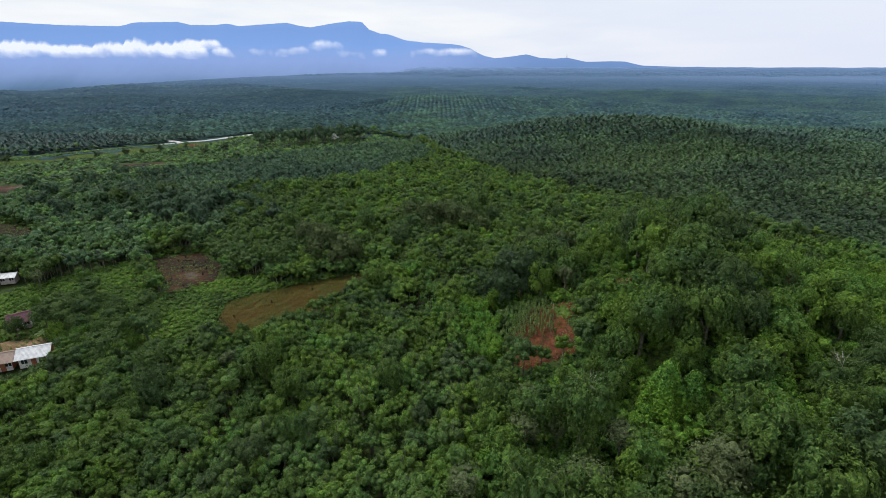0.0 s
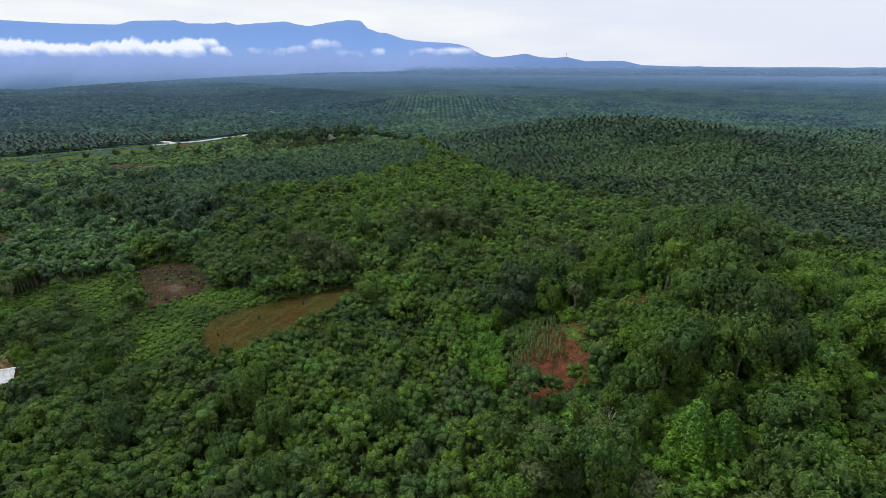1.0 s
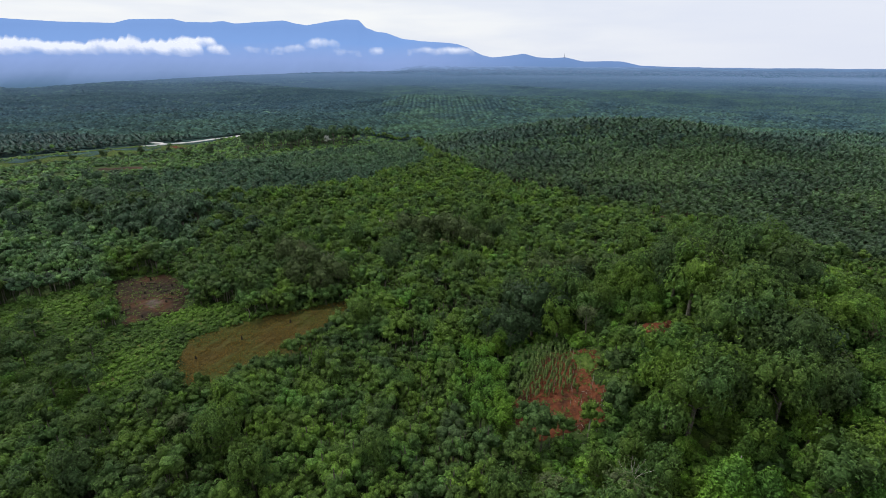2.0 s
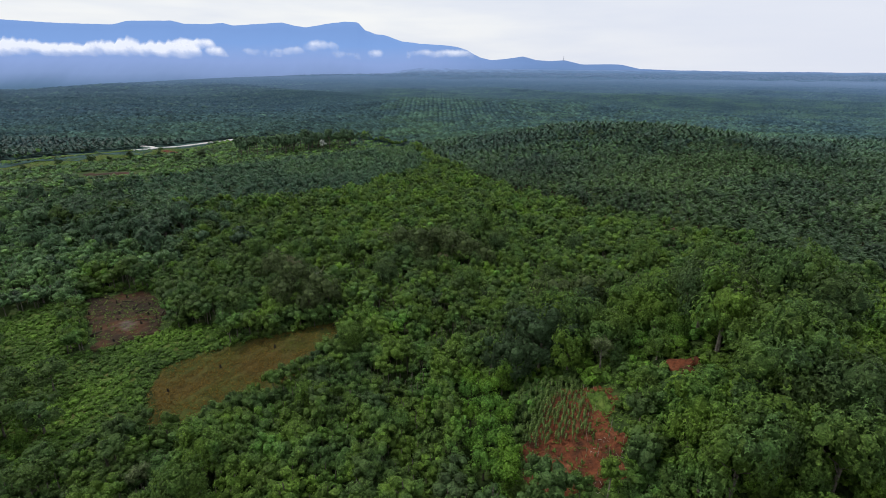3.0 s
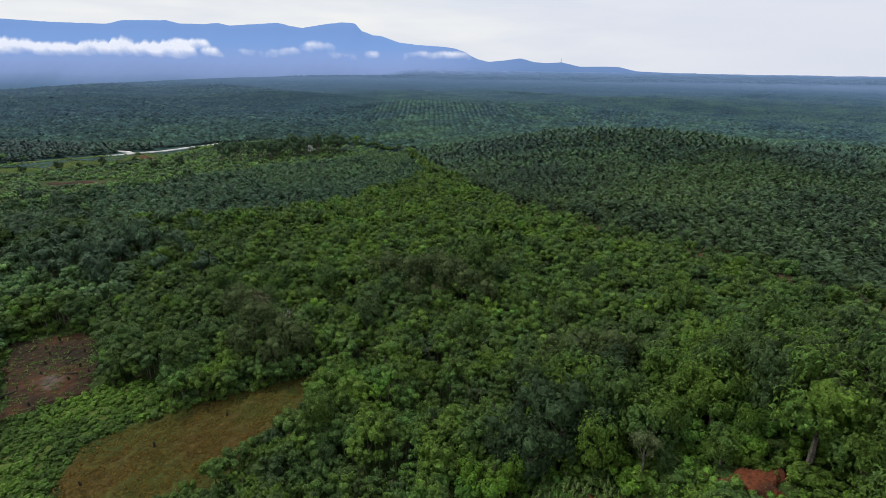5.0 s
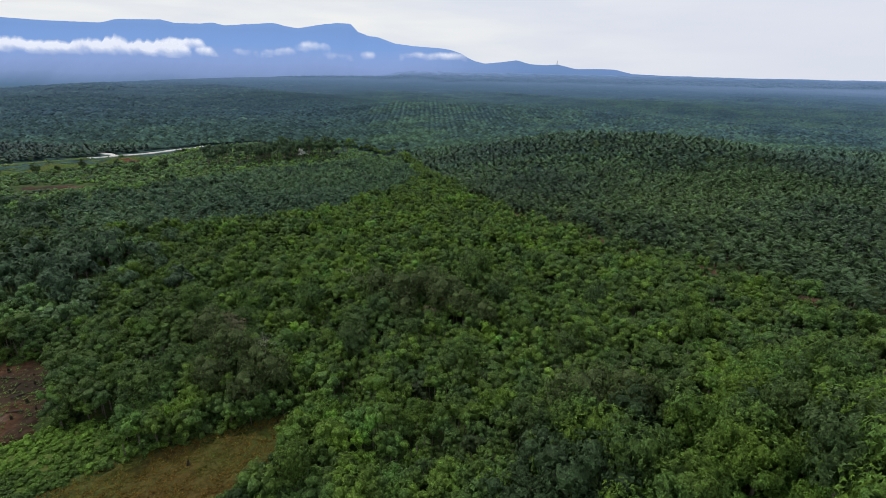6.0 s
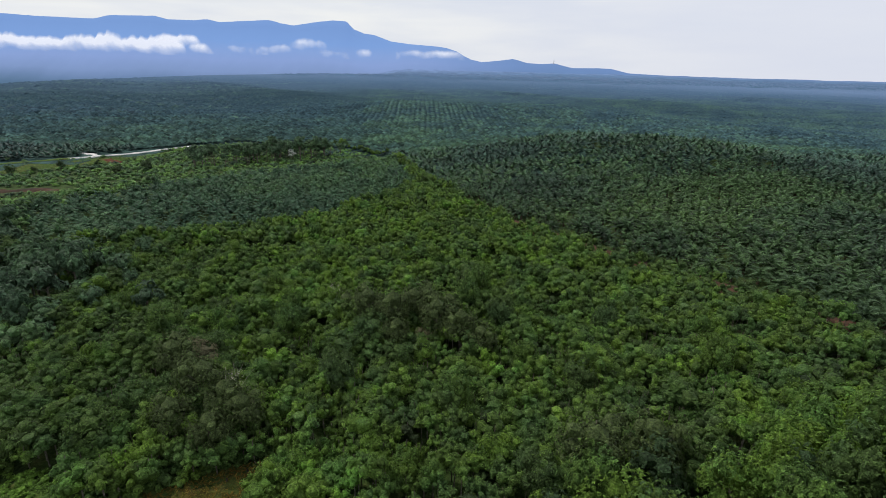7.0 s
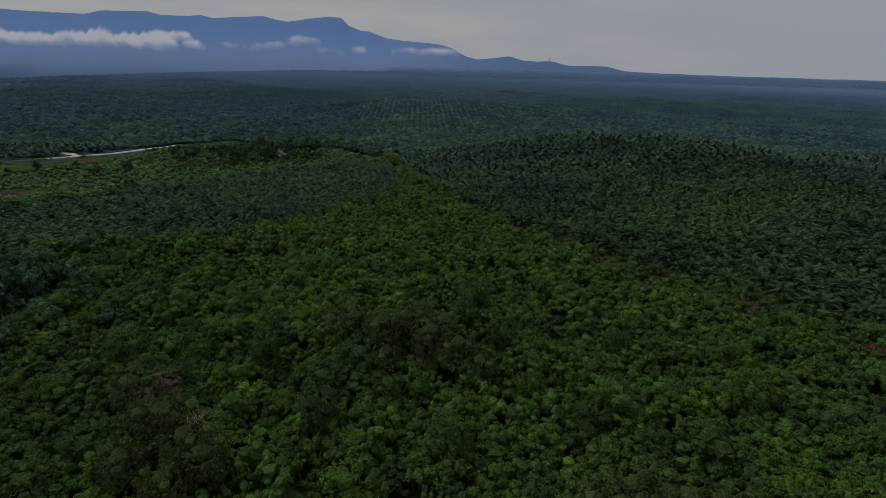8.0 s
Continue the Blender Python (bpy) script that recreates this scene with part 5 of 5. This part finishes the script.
def draped_tree(label, seed, rad, top, tint):
    """A leaning mast of a dead tree, hung to the ground with curtains of climbers."""
    r = np.random.RandomState(seed)
    root = new("vine_clad_tree")
    tagged(root, label, "tree")
    pieces = []
    rings, sides = 9, 12
    for k in range(1500):
        h = 1 - math.sqrt(r.uniform(0.0, 1.0)) * 0.97
        a = r.uniform(0, 6.2832)
        fold = 1 + 0.16 * math.sin(a * 5 + 2.5 * h) + 0.10 * math.sin(a * 9 + 1.3)
        q = (rad * (1 - h) ** 0.85 + 0.5) * fold * r.uniform(0.94, 1.05)
        p = np.array((q * math.cos(a), q * math.sin(a), 0.4 + (top - 0.4) * h))
        up = np.array((math.cos(a), math.sin(a), 0.55)) + 0.3 * r.standard_normal(3)
        up /= np.linalg.norm(up)
        side = np.cross(up, (0.0, 0.0, 1.0))
        side /= np.linalg.norm(side)
        v, t = rosette(r, 3, r.uniform(0.28, 0.55), 0.8)
        pieces.append((p + v[:, :1] * side + v[:, 1:2] * np.cross(up, side) + v[:, 2:] * up, t, 0))
    v, t = [], []
    for i in range(rings):
        h = i / (rings - 1)
        for j in range(sides):
            a = 6.2832 * j / sides
            q = (rad * (1 - h) ** 0.85 + 0.3) * 0.86 * (1 + 0.16 * math.sin(a * 5 + 2.5 * h))
            v.append((q * math.cos(a), q * math.sin(a), (top - 0.5) * h))
    for i in range(rings - 1):
        for j in range(sides):
            b, c = i * sides + j, i * sides + (j + 1) % sides
            t += [(b, c, c + sides), (b, c + sides, b + sides)]
    pieces.append((np.array(v), np.array(t), 0))
    v, t, _ = joined(*pieces)
    part("climber_curtain", sheet("climber_curtain", v, t, LEAF, tint), root, "hanging curtain of small-leaved climbers")
    part("trunk", sheet("mast_trunk", *stem([(0, 0, 0), (0.1, 0, top * 0.6), (0.2, 0.1, top - 0.5)], [0.3, 0.2, 0.06], 6), DEAD), root, "bleached dead trunk")
    return root


stand(draped_tree("steep green pyramid of climbers over a dead tree", 330, 3.3, 9.4, 0.94), 35.3, 63.8, 20)
stand(draped_tree("lower shoulder of climbers over a dead stump", 329, 2.2, 6.4, 0.9), 39.3, 63.4, 70)
stand(forest_tree("vine_clad_tree", "bright green tree smothered in climbers", 331, 3.4, 4.4, 8.0, 0.95, LEAF, 640, 4, 0.068, 13, "", 0.85, 0.8), 48.5, 57.5, 0, 1.1)
stand(forest_tree("olive_tree", "broad olive-grey tree with twiggy crown", 341, 4.6, 4.2, 8.2, 0.75, OLIVE, 800, 4, 0.055, 16, ""), 36.5, 49.5)
stand(forest_tree("yellow_tree", "small bright yellow-green tree on the knoll", 332, 2.0, 2.4, 5.0, 1.0, LEAF, 420, 4, 0.085, 10, ""), 75, 111, 0, 1.4, 1.3)

DARK = forest_tree("shade_tree", "large dark green tree with dense crown", 333, 3.6, 4.6, 8.8, 0.45, DARK_LEAF, 640, 4, 0.07, 14, "dark trees above the cassava")
for x, y, s in ((15.6, 108.2, 1.2), (20.3, 110.5, 1.38), (12.8, 112.5, 0.95), (24.6, 110.5, 1.1), (18, 116.5, 1.15), (27, 115, 1.1), (33, 124, 1.0), (46, 116, 0.9), (40, 80, 0.85), (52, 78, 0.95)):
    stand(DARK, x, y, x * 31, s)
for x, y, s in ((13, 70, 0.62), (17.5, 70.5, 0.6), (22, 71, 0.6), (26.5, 72, 0.62), (29, 75, 0.6), (24.5, 66.5, 0.75), (19.5, 66, 0.78), (14.5, 65.5, 0.72), (28.5, 67.5, 0.75)):
    stand(KINDS[1 if x > 20 else 5], x, y, x * 29, s)
MIDDLE = forest_tree("canopy_tree", "old dark olive tree above the young canopy", 334, 3.8, 4.0, 8.6, 0.30, LEAF, 640, 4, 0.07, 14, "old trees above the canopy")
for x, y, s in ((-41, 155, 0.9), (-47, 150, 0.8), (-50, 142, 0.9), (-30, 146, 0.8), (-36, 150, 0.85), (-8, 172, 1.0), (-14, 166, 0.9), (7, 178, 0.9), (-42, 168, 0.85), (-2, 164, 0.8),
                (-125, 203, 1.1), (-118, 212, 1.2), (-100, 195, 1.0), (-134, 205, 1.2), (-83, 187, 0.9), (-131, 138.5, 0.9), (-116, 132, 0.8), (-87, 110, 0.7), (-67, 100, 0.8), (-70, 90, 0.85),
                (-58, 86, 0.75), (-80, 93.5, 0.6), (-94, 122, 0.7), (-73, 99, 0.7), (-91, 106, 0.85), (-95, 106.5, 0.7), (-88.5, 105, 0.7), (-106, 103, 0.5), (-84, 103, 0.6), (-78, 106, 0.7), (-74, 112, 0.75)):
    stand(MIDDLE, x, y, x * 17 + y, s * 1.2)
FADING = forest_tree("canopy_tree", "olive-brown old tree in fading leaf above the canopy", 342, 3.7, 4.0, 8.6, 0.35, FADED, 640, 4, 0.07, 14, "old trees above the canopy")
for x, y, s in ((-16, 187, 0.8), (-10, 182, 0.95), (-4, 178, 1.0), (1, 182, 0.9), (6, 174, 1.0), (11, 170, 0.9), (4, 186, 0.8), (15, 166, 0.75), (-3, 171, 0.75), (9, 181, 0.8),
                (-45, 160, 0.9), (-40, 156, 0.8), (-36, 152, 0.95), (-31, 148, 0.85), (-27, 145, 0.8), (-38, 144, 0.8), (-31, 141, 0.75), (-47, 165, 0.8), (26, 128, 1.0), (30, 133, 0.8), (34, 128, 0.9)):
    stand(FADING, x, y, x * 23 + y, s * 1.3, 1.15)
BROWNISH = forest_tree("brown_tree", "brownish tree in withered leaf", 335, 3.2, 3.2, 8.2, 0.5, DRY, 520, 4, 0.07, 12, "withered trees in the canopy")
for x, y, s in ((-41, 163, 0.95), (29, 129, 0.6), (3, 171, 0.55), (66, 84, 0.6)):
    stand(BROWNISH, x, y, x * 13, s * 1.25)
FEATHER = forest_tree("feathery_tree", "tall olive-grey feathery tree with pale trunk", 336, 2.6, 2.8, 9.4, 0.7, OLIVE, 520, 4, 0.068, 12, "feathery trees")
for x, y, s in ((22.7, 64.8, 0.9), (25.6, 55.2, 0.85), (19, 48.3, 1.0), (12.9, 60, 0.9), (3.3, 51, 0.85), (37, 49, 1.0), (15, 68.5, 0.7), (30, 46, 0.95)):
    stand(FEATHER, x, y, x * 41, s * 1.15)
LUSH = forest_tree("fresh_tree", "fresh bright green tree with layered leaves", 337, 2.4, 3.4, 6.8, 0.95, LEAF, 520, 4, 0.085, 12, "fresh green trees")
for x, y, s in ((9.8, 99, 1.0), (10.5, 91, 0.95), (7.6, 87, 1.0), (10.5, 84, 1.0), (10, 104, 1.0), (9, 95, 0.95), (6.5, 92, 0.9), (6.5, 99, 0.9), (6.5, 105, 0.9), (12.2, 97, 0.8), (8.5, 80, 0.9), (11.5, 88, 0.85), (7, 109, 0.9), (-70, 100, 0.7), (-55, 61, 0.9), (7, 57, 0.9), (2, 60, 0.7)):
    stand(LUSH, x, y, x * 57, s)
ROADSIDE = forest_tree("roadside_tree", "small dark round tree on the road's grass strip", 338, 3.2, 3.4, 6.4, 0.10, LEAF, 120, 4, 0.17, 8, "roadside trees")
for x, y, s in ((-199, 357, 0.9), (-213, 340, 1.1), (-226, 330, 0.9), (-238, 318, 0.7), (-269, 309, 1.1), (-186, 368, 0.8), (-162, 345, 1.1), (-153, 358, 1.2), (-207, 348, 0.7)):
    stand(ROADSIDE, x, y, x * 3, s)
stand(forest_tree("blossom_tree", "pale grey-white flowering tree by the road", 339, 3.4, 3.6, 9.0, 1.0,
                  leaf_material("pale_blossom", [(0.0, (0.28, 0.30, 0.26)), (1.0, (0.40, 0.42, 0.38))], 0.7), 120, 4, 0.16, 8, ""), -81, 396)


def bare_tree(name, label, seed, height, group="dead trees"):
    """A leafless pale tree: trunk, limbs and twigs."""
    r = np.random.RandomState(seed)
    root = new(name)
    tagged(root, label, "tree", group)
    v, t = trunk(height, 0.09, seed, 5, height * 0.26, 5)
    part("trunk", sheet(name + "_trunk", v, t, DEAD), root)
    pieces = []
    for k in range(26):
        a, h = r.uniform(0, 6.28), r.uniform(0.55, 1.0) * height
        reach = r.uniform(0.1, 0.3) * height
        b = np.array((math.cos(a) * reach * 0.4, math.sin(a) * reach * 0.4, h))
        tip = b + np.array((math.cos(a) * reach, math.sin(a) * reach, reach * r.uniform(0.3, 1.2)))
        pieces.append((*stem([b, tip], [0.03, 0.012], 3), 0))
    v, t, _ = joined(*pieces)
    part("twigs", sheet(name + "_twigs", v, t, DEAD), root, "fine grey bare twigs")
    return root


SNAG = bare_tree("dead_tree", "bleached leafless dead tree among green crowns", 350, 7.5)
for x, y, s in ((51.3, 97, 1.25), (56, 101, 0.75), (-32, 151, 0.95), (-30.6, 152.4, 0.9), (24, 66, 0.8), (41, 74, 0.7), (60, 62, 0.75), (-20, 195, 0.7)):
    stand(SNAG, x, y, x * 71, s)

# ---- stumps, logs and stakes on the cleared plots ----


def stump(seed):
    r = np.random.RandomState(seed)
    h = r.uniform(0.7, 1.4)
    v, t = stem([(0, 0, 0), (0.03, 0, 0.25), (0.05, 0.02, h * 0.8), (0.1, 0.05, h)], [0.42, 0.27, 0.23, 0.12], 7)
    pieces = [(v, t, 0)]
    for k in range(3):
        a = 2.1 * k + r.uniform(-0.4, 0.4)
        pieces.append((*stem([(math.cos(a) * 0.2, math.sin(a) * 0.2, 0.22), (math.cos(a) * 0.7, math.sin(a) * 0.7, 0.02)], [0.12, 0.05], 4), 0))
    v, t, _ = joined(*pieces)
    return tagged(new("tree_stump", sheet("tree_stump", v, t, CHAR)), "charred tree stump with splayed roots", "stump", "stumps in the clearing")


STUMP = stump(360)
for k, (x, y) in enumerate(((-85.5, 151.2), (-88.8, 153), (-81, 145), (-78.5, 147), (-73, 144), (-80, 136), (-84, 138.5), (-74, 131), (-72, 139), (-84.5, 154.4), (-78.5, 153), (-70, 142),
                            (-83, 149), (-76, 150), (-88, 144), (-79, 141), (-82, 132))):
    stand(STUMP, x, y, k * 67, 0.8 + 0.1 * (k % 5), sink=-0.15)
FIELD_STUMP = tagged(new("tree_stump", sheet("field_stump", *stem([(0, 0, 0), (0.05, 0, 0.6), (0.12, 0.05, 1.3)], [0.4, 0.28, 0.2], 7), CHAR)), "dark burnt stump in dry grass", "stump", "stumps in the field")
for k, (x, y) in enumerate(((-36, 128), (-27, 136), (-45, 120), (-24.5, 138), (-52, 112))):
    stand(FIELD_STUMP, x, y, k * 50, 0.7 + 0.15 * (k % 3), sink=-0.2)


def log_piece(seed, material, name, label, group):
    r = np.random.RandomState(seed)
    ln = r.uniform(2.2, 3.6)
    v, t = stem([(0, 0, -ln / 2), (0.05, 0, 0), (0, 0.04, ln / 2)], [0.16, 0.14, 0.10], 6)
    v = v[:, [2, 1, 0]] + np.array((0, 0, 0.14))
    return tagged(new(name, sheet(name, v, t[:, ::-1], material)), label, "log", group)


LOG = log_piece(370, CHAR, "fallen_log", "half-burnt fallen log on bare soil", "logs in the clearing")
for k, (x, y) in enumerate(((-83, 152), (-76, 146), (-79, 149), (-86, 147), (-73, 141), (-80, 134), (-70, 145))):
    stand(LOG, x, y, k * 47, 1.0, sink=-0.3)
PALE_LOG = log_piece(371, DEAD, "cut_branch", "bleached cut branch lying on red clay", "cut branches on the plot")
for k in range(36):
    stand(PALE_LOG, 25.0 + 3.2 * math.sin(k * 2.3), 83 + 5.0 * math.cos(k * 1.7), k * 77, 0.35 + 0.1 * (k % 4), sink=-0.36)
STAKE = tagged(new("stake", sheet("stake", *stem([(0, 0, 0), (0.04, 0.02, 1.6), (0.1, 0.0, 3.0)], [0.045, 0.035, 0.02], 5), DEAD)), "thin pale dead stem standing in the plot", "stake", "stakes in the cassava plot")
R2 = np.random.RandomState(372)
for k in range(70):
    stand(STAKE, R2.uniform(13, 28), R2.uniform(76, 106), R2.uniform(0, 360), R2.uniform(0.6, 1.1), sink=-0.2)

# ---- bananas by the houses ----


def banana(seed):
    r = np.random.RandomState(seed)
    root = tagged(new("banana_plant"), "banana plant with broad torn green leaves", "plant", "banana plants by the houses")
    part("stem", sheet("banana_stem", *stem([(0, 0, 0), (0.05, 0, 1.2), (0, 0, 2.4)], [0.2, 0.16, 0.1], 6), CORN, 0.9), root)
    ln = 2.3
    v, t = [], []
    for k in range(7):
        f = k / 6
        w = 0.38 * math.sin(math.pi * min(0.97, 0.12 + 0.85 * f)) ** 0.6
        z = 1.0 * math.sin(f * 1.9) - 0.75 * f * f
        v += [(ln * f * 0.85, w, z - 0.12), (ln * f * 0.85, 0, z), (ln * f * 0.85, -w, z - 0.12)]
    for k in range(6):
        i = 3 * k
        t += [(i, i + 1, i + 4), (i, i + 4, i + 3), (i + 1, i + 2, i + 5), (i + 1, i + 5, i + 4)]
    leaf = sheet("banana_leaf", np.array(v), np.array(t), CORN, 0.7)
    for k in range(8):
        part("leaf", leaf, root, m=Matrix.Translation((0, 0, 2.2)) @ Matrix.Rotation(k * 2.4, 4, "Z") @ Matrix.Rotation(r.uniform(-0.5, 0.15), 4, "Y"))
    return root


BANANA = banana(380)
for k, (x, y) in enumerate(((-78.5, 95), (-77, 97.5), (-80, 98.5), (-75.5, 94.5), (-88, 101), (-70, 92), (-92, 101))):
    stand(BANANA, x, y, k * 61, 0.9 + 0.1 * (k % 3))

# ---- houses ----


def block(x0, x1, y0, y1, z0, z1):
    v = np.array([(x, y, z) for z in (z0, z1) for y in (y0, y1) for x in (x0, x1)], float)
    t = np.array([(0, 2, 3), (0, 3, 1), (4, 5, 7), (4, 7, 6), (0, 1, 5), (0, 5, 4), (1, 3, 7), (1, 7, 5), (3, 2, 6), (3, 6, 7), (2, 0, 4), (2, 4, 6)])
    return v, t


def corrugated(length, run, rise, wave=0.22, thick=0.03):
    """A roof slope from the eaves at y=0 up to the ridge, with ribs running down it."""
    xs = np.arange(0, length + 1e-6, wave / 4)
    bump = 0.035 * np.sin(xs / wave * 6.2832)
    rows = []
    for k, drop in ((0.0, 0.0), (1.0, 0.0), (1.0, -thick), (0.0, -thick)):
        rows.append(np.stack([xs - length / 2, np.full_like(xs, run * k), rise * k + bump + drop], 1))
    v = np.stack(rows, 0).reshape(-1, 3)
    n = len(xs)
    i = (np.arange(3)[:, None] * n + np.arange(n - 1)[None]).ravel()
    j = np.arange(n - 1)
    tris = np.concatenate([np.stack([i, i + 1, i + n + 1], 1), np.stack([i, i + n + 1, i + n], 1), np.stack([j + 3 * n, j + 3 * n + 1, j + 1], 1), np.stack([j + 3 * n, j + 1, j], 1)])
    return v, tris


def house(label, x, y, turn, length, width, wall, rise, roofs, wall_mat, accent, lift=0.5):
    root = new("house")
    tagged(root, label, "house", "village houses")
    a, b, th = length / 2, width / 2, 0.15
    part("wall", sheet("wall_front", *block(-a, a, -b, -b + th, 0, wall), wall_mat), root)
    part("wall", sheet("wall_back", *block(-a, a, b - th, b, 0, wall), wall_mat), root)
    for s in (-1, 1):
        v, t = block(min(s * a, s * (a - th)), max(s * a, s * (a - th)), -b + th, b - th, 0, wall)
        x0 = s * (a - th / 2)
        gv = np.array([(x0 - th / 2, -b + th, wall), (x0 - th / 2, b - th, wall), (x0 - th / 2, 0, wall + rise * 0.93),
                       (x0 + th / 2, -b + th, wall), (x0 + th / 2, b - th, wall), (x0 + th / 2, 0, wall + rise * 0.93)])
        gt = np.array([(0, 2, 1), (3, 4, 5), (0, 3, 5), (0, 5, 2), (1, 2, 5), (1, 5, 4)])
        v, t, _ = joined((v, t, 0), (gv, gt, 0))
        part("wall", sheet("wall_gable", v, t, accent), root)
    over = 0.55
    for side, mat in zip((-1, 1), roofs):
        v, t = corrugated(length + 2 * over, b + over, rise * (b + over) / b)
        if side > 0:
            v = v * np.array((-1, -1, 1))
        part("roof", sheet("roof_slope", v + np.array((0, side * (b + over), wall - rise * over / b + 0.06)), t, mat), root, "corrugated metal roof slope")
    rv, rt = block(-a - over, a + over, -0.14, 0.14, wall + rise + 0.08, wall + rise + 0.13)
    part("ridge_cap", sheet("ridge_cap", rv, rt, roofs[0]), root)
    door = part("door", sheet("house_door", *block(-0.45, 0.45, -b - 0.06, -b - 0.002, 0.02, 2.05), accent), root, "brown wooden door")
    part("handle", sheet("door_handle", *block(0.30, 0.36, -b - 0.11, -b - 0.06, 1.0, 1.12), STEEL), door)
    for cx in (-a * 0.62, a * 0.62):
        win = part("window", sheet("window_frame", *block(cx - 0.6, cx + 0.6, -b - 0.05, -b - 0.002, 0.95, 2.05), PLASTER), root)
        for k in (-1, 1):
            part("pane", sheet("window_pane", *block(cx + k * 0.28 - 0.24, cx + k * 0.28 + 0.24, -b - 0.06, -b - 0.052, 1.03, 1.97), GLASSY), win)
    return stand(root, x, y, turn, sink=-lift)


house("low house with a sheet-metal roof, half bright and half weathered", -86.4, 92.2, 22, 5.2, 4.2, 2.5, 1.2, (ZINC, ZINC), PLASTER, BRICKY)
house("weathered lean house wing with rusty beige metal roof", -91.3, 90.2, 22, 3.0, 4.0, 2.3, 1.1, (ZINC_OLD, ZINC_OLD), PLASTER, BRICKY)
house("small house with maroon metal roof and pale pink walls", -101.5, 107.0, 38, 3.8, 3.4, 2.3, 1.4, (PURPLE, PURPLE), PLANK, PLASTER)
house("house with a bright white metal roof among trees", -132.0, 131.8, 20, 7.0, 5.0, 2.8, 1.3, (ZINC, ZINC), PLANK, PLANK)
house("low white metal-roofed shed beside a house", -126.0, 133.8, 20, 3.4, 3.2, 2.2, 0.6, (ZINC, ZINC), PLANK, PLANK)
house("small grey shed with weathered roof behind a tree", -96.0, 111.2, 30, 2.2, 2.0, 2.2, 0.7, (ZINC_OLD, ZINC_OLD), PLASTER, PLANK)


# ---- mast on the far hill ----
def mast(x, y, z, height):
    root = tagged(new("radio_mast"), "thin lattice radio mast on a far hilltop", "mast")
    for k in range(3):
        a = 2.094 * k
        part("leg", sheet("mast_leg", *stem([(3.2 * math.cos(a), 3.2 * math.sin(a), 0), (0.5 * math.cos(a), 0.5 * math.sin(a), height)], [1.1, 0.7], 4), STEEL), root)
    for k in range(6):
        f = (k + 0.5) / 6.5
        q = 3.2 - 2.7 * f
        part("brace", sheet("mast_brace", *block(-q, q, -0.4, 0.4, height * f - 0.4, height * f + 0.4), STEEL), root)
    root.matrix_basis = pose(x, y, z)


mast(1086, 4440, 132, 40)
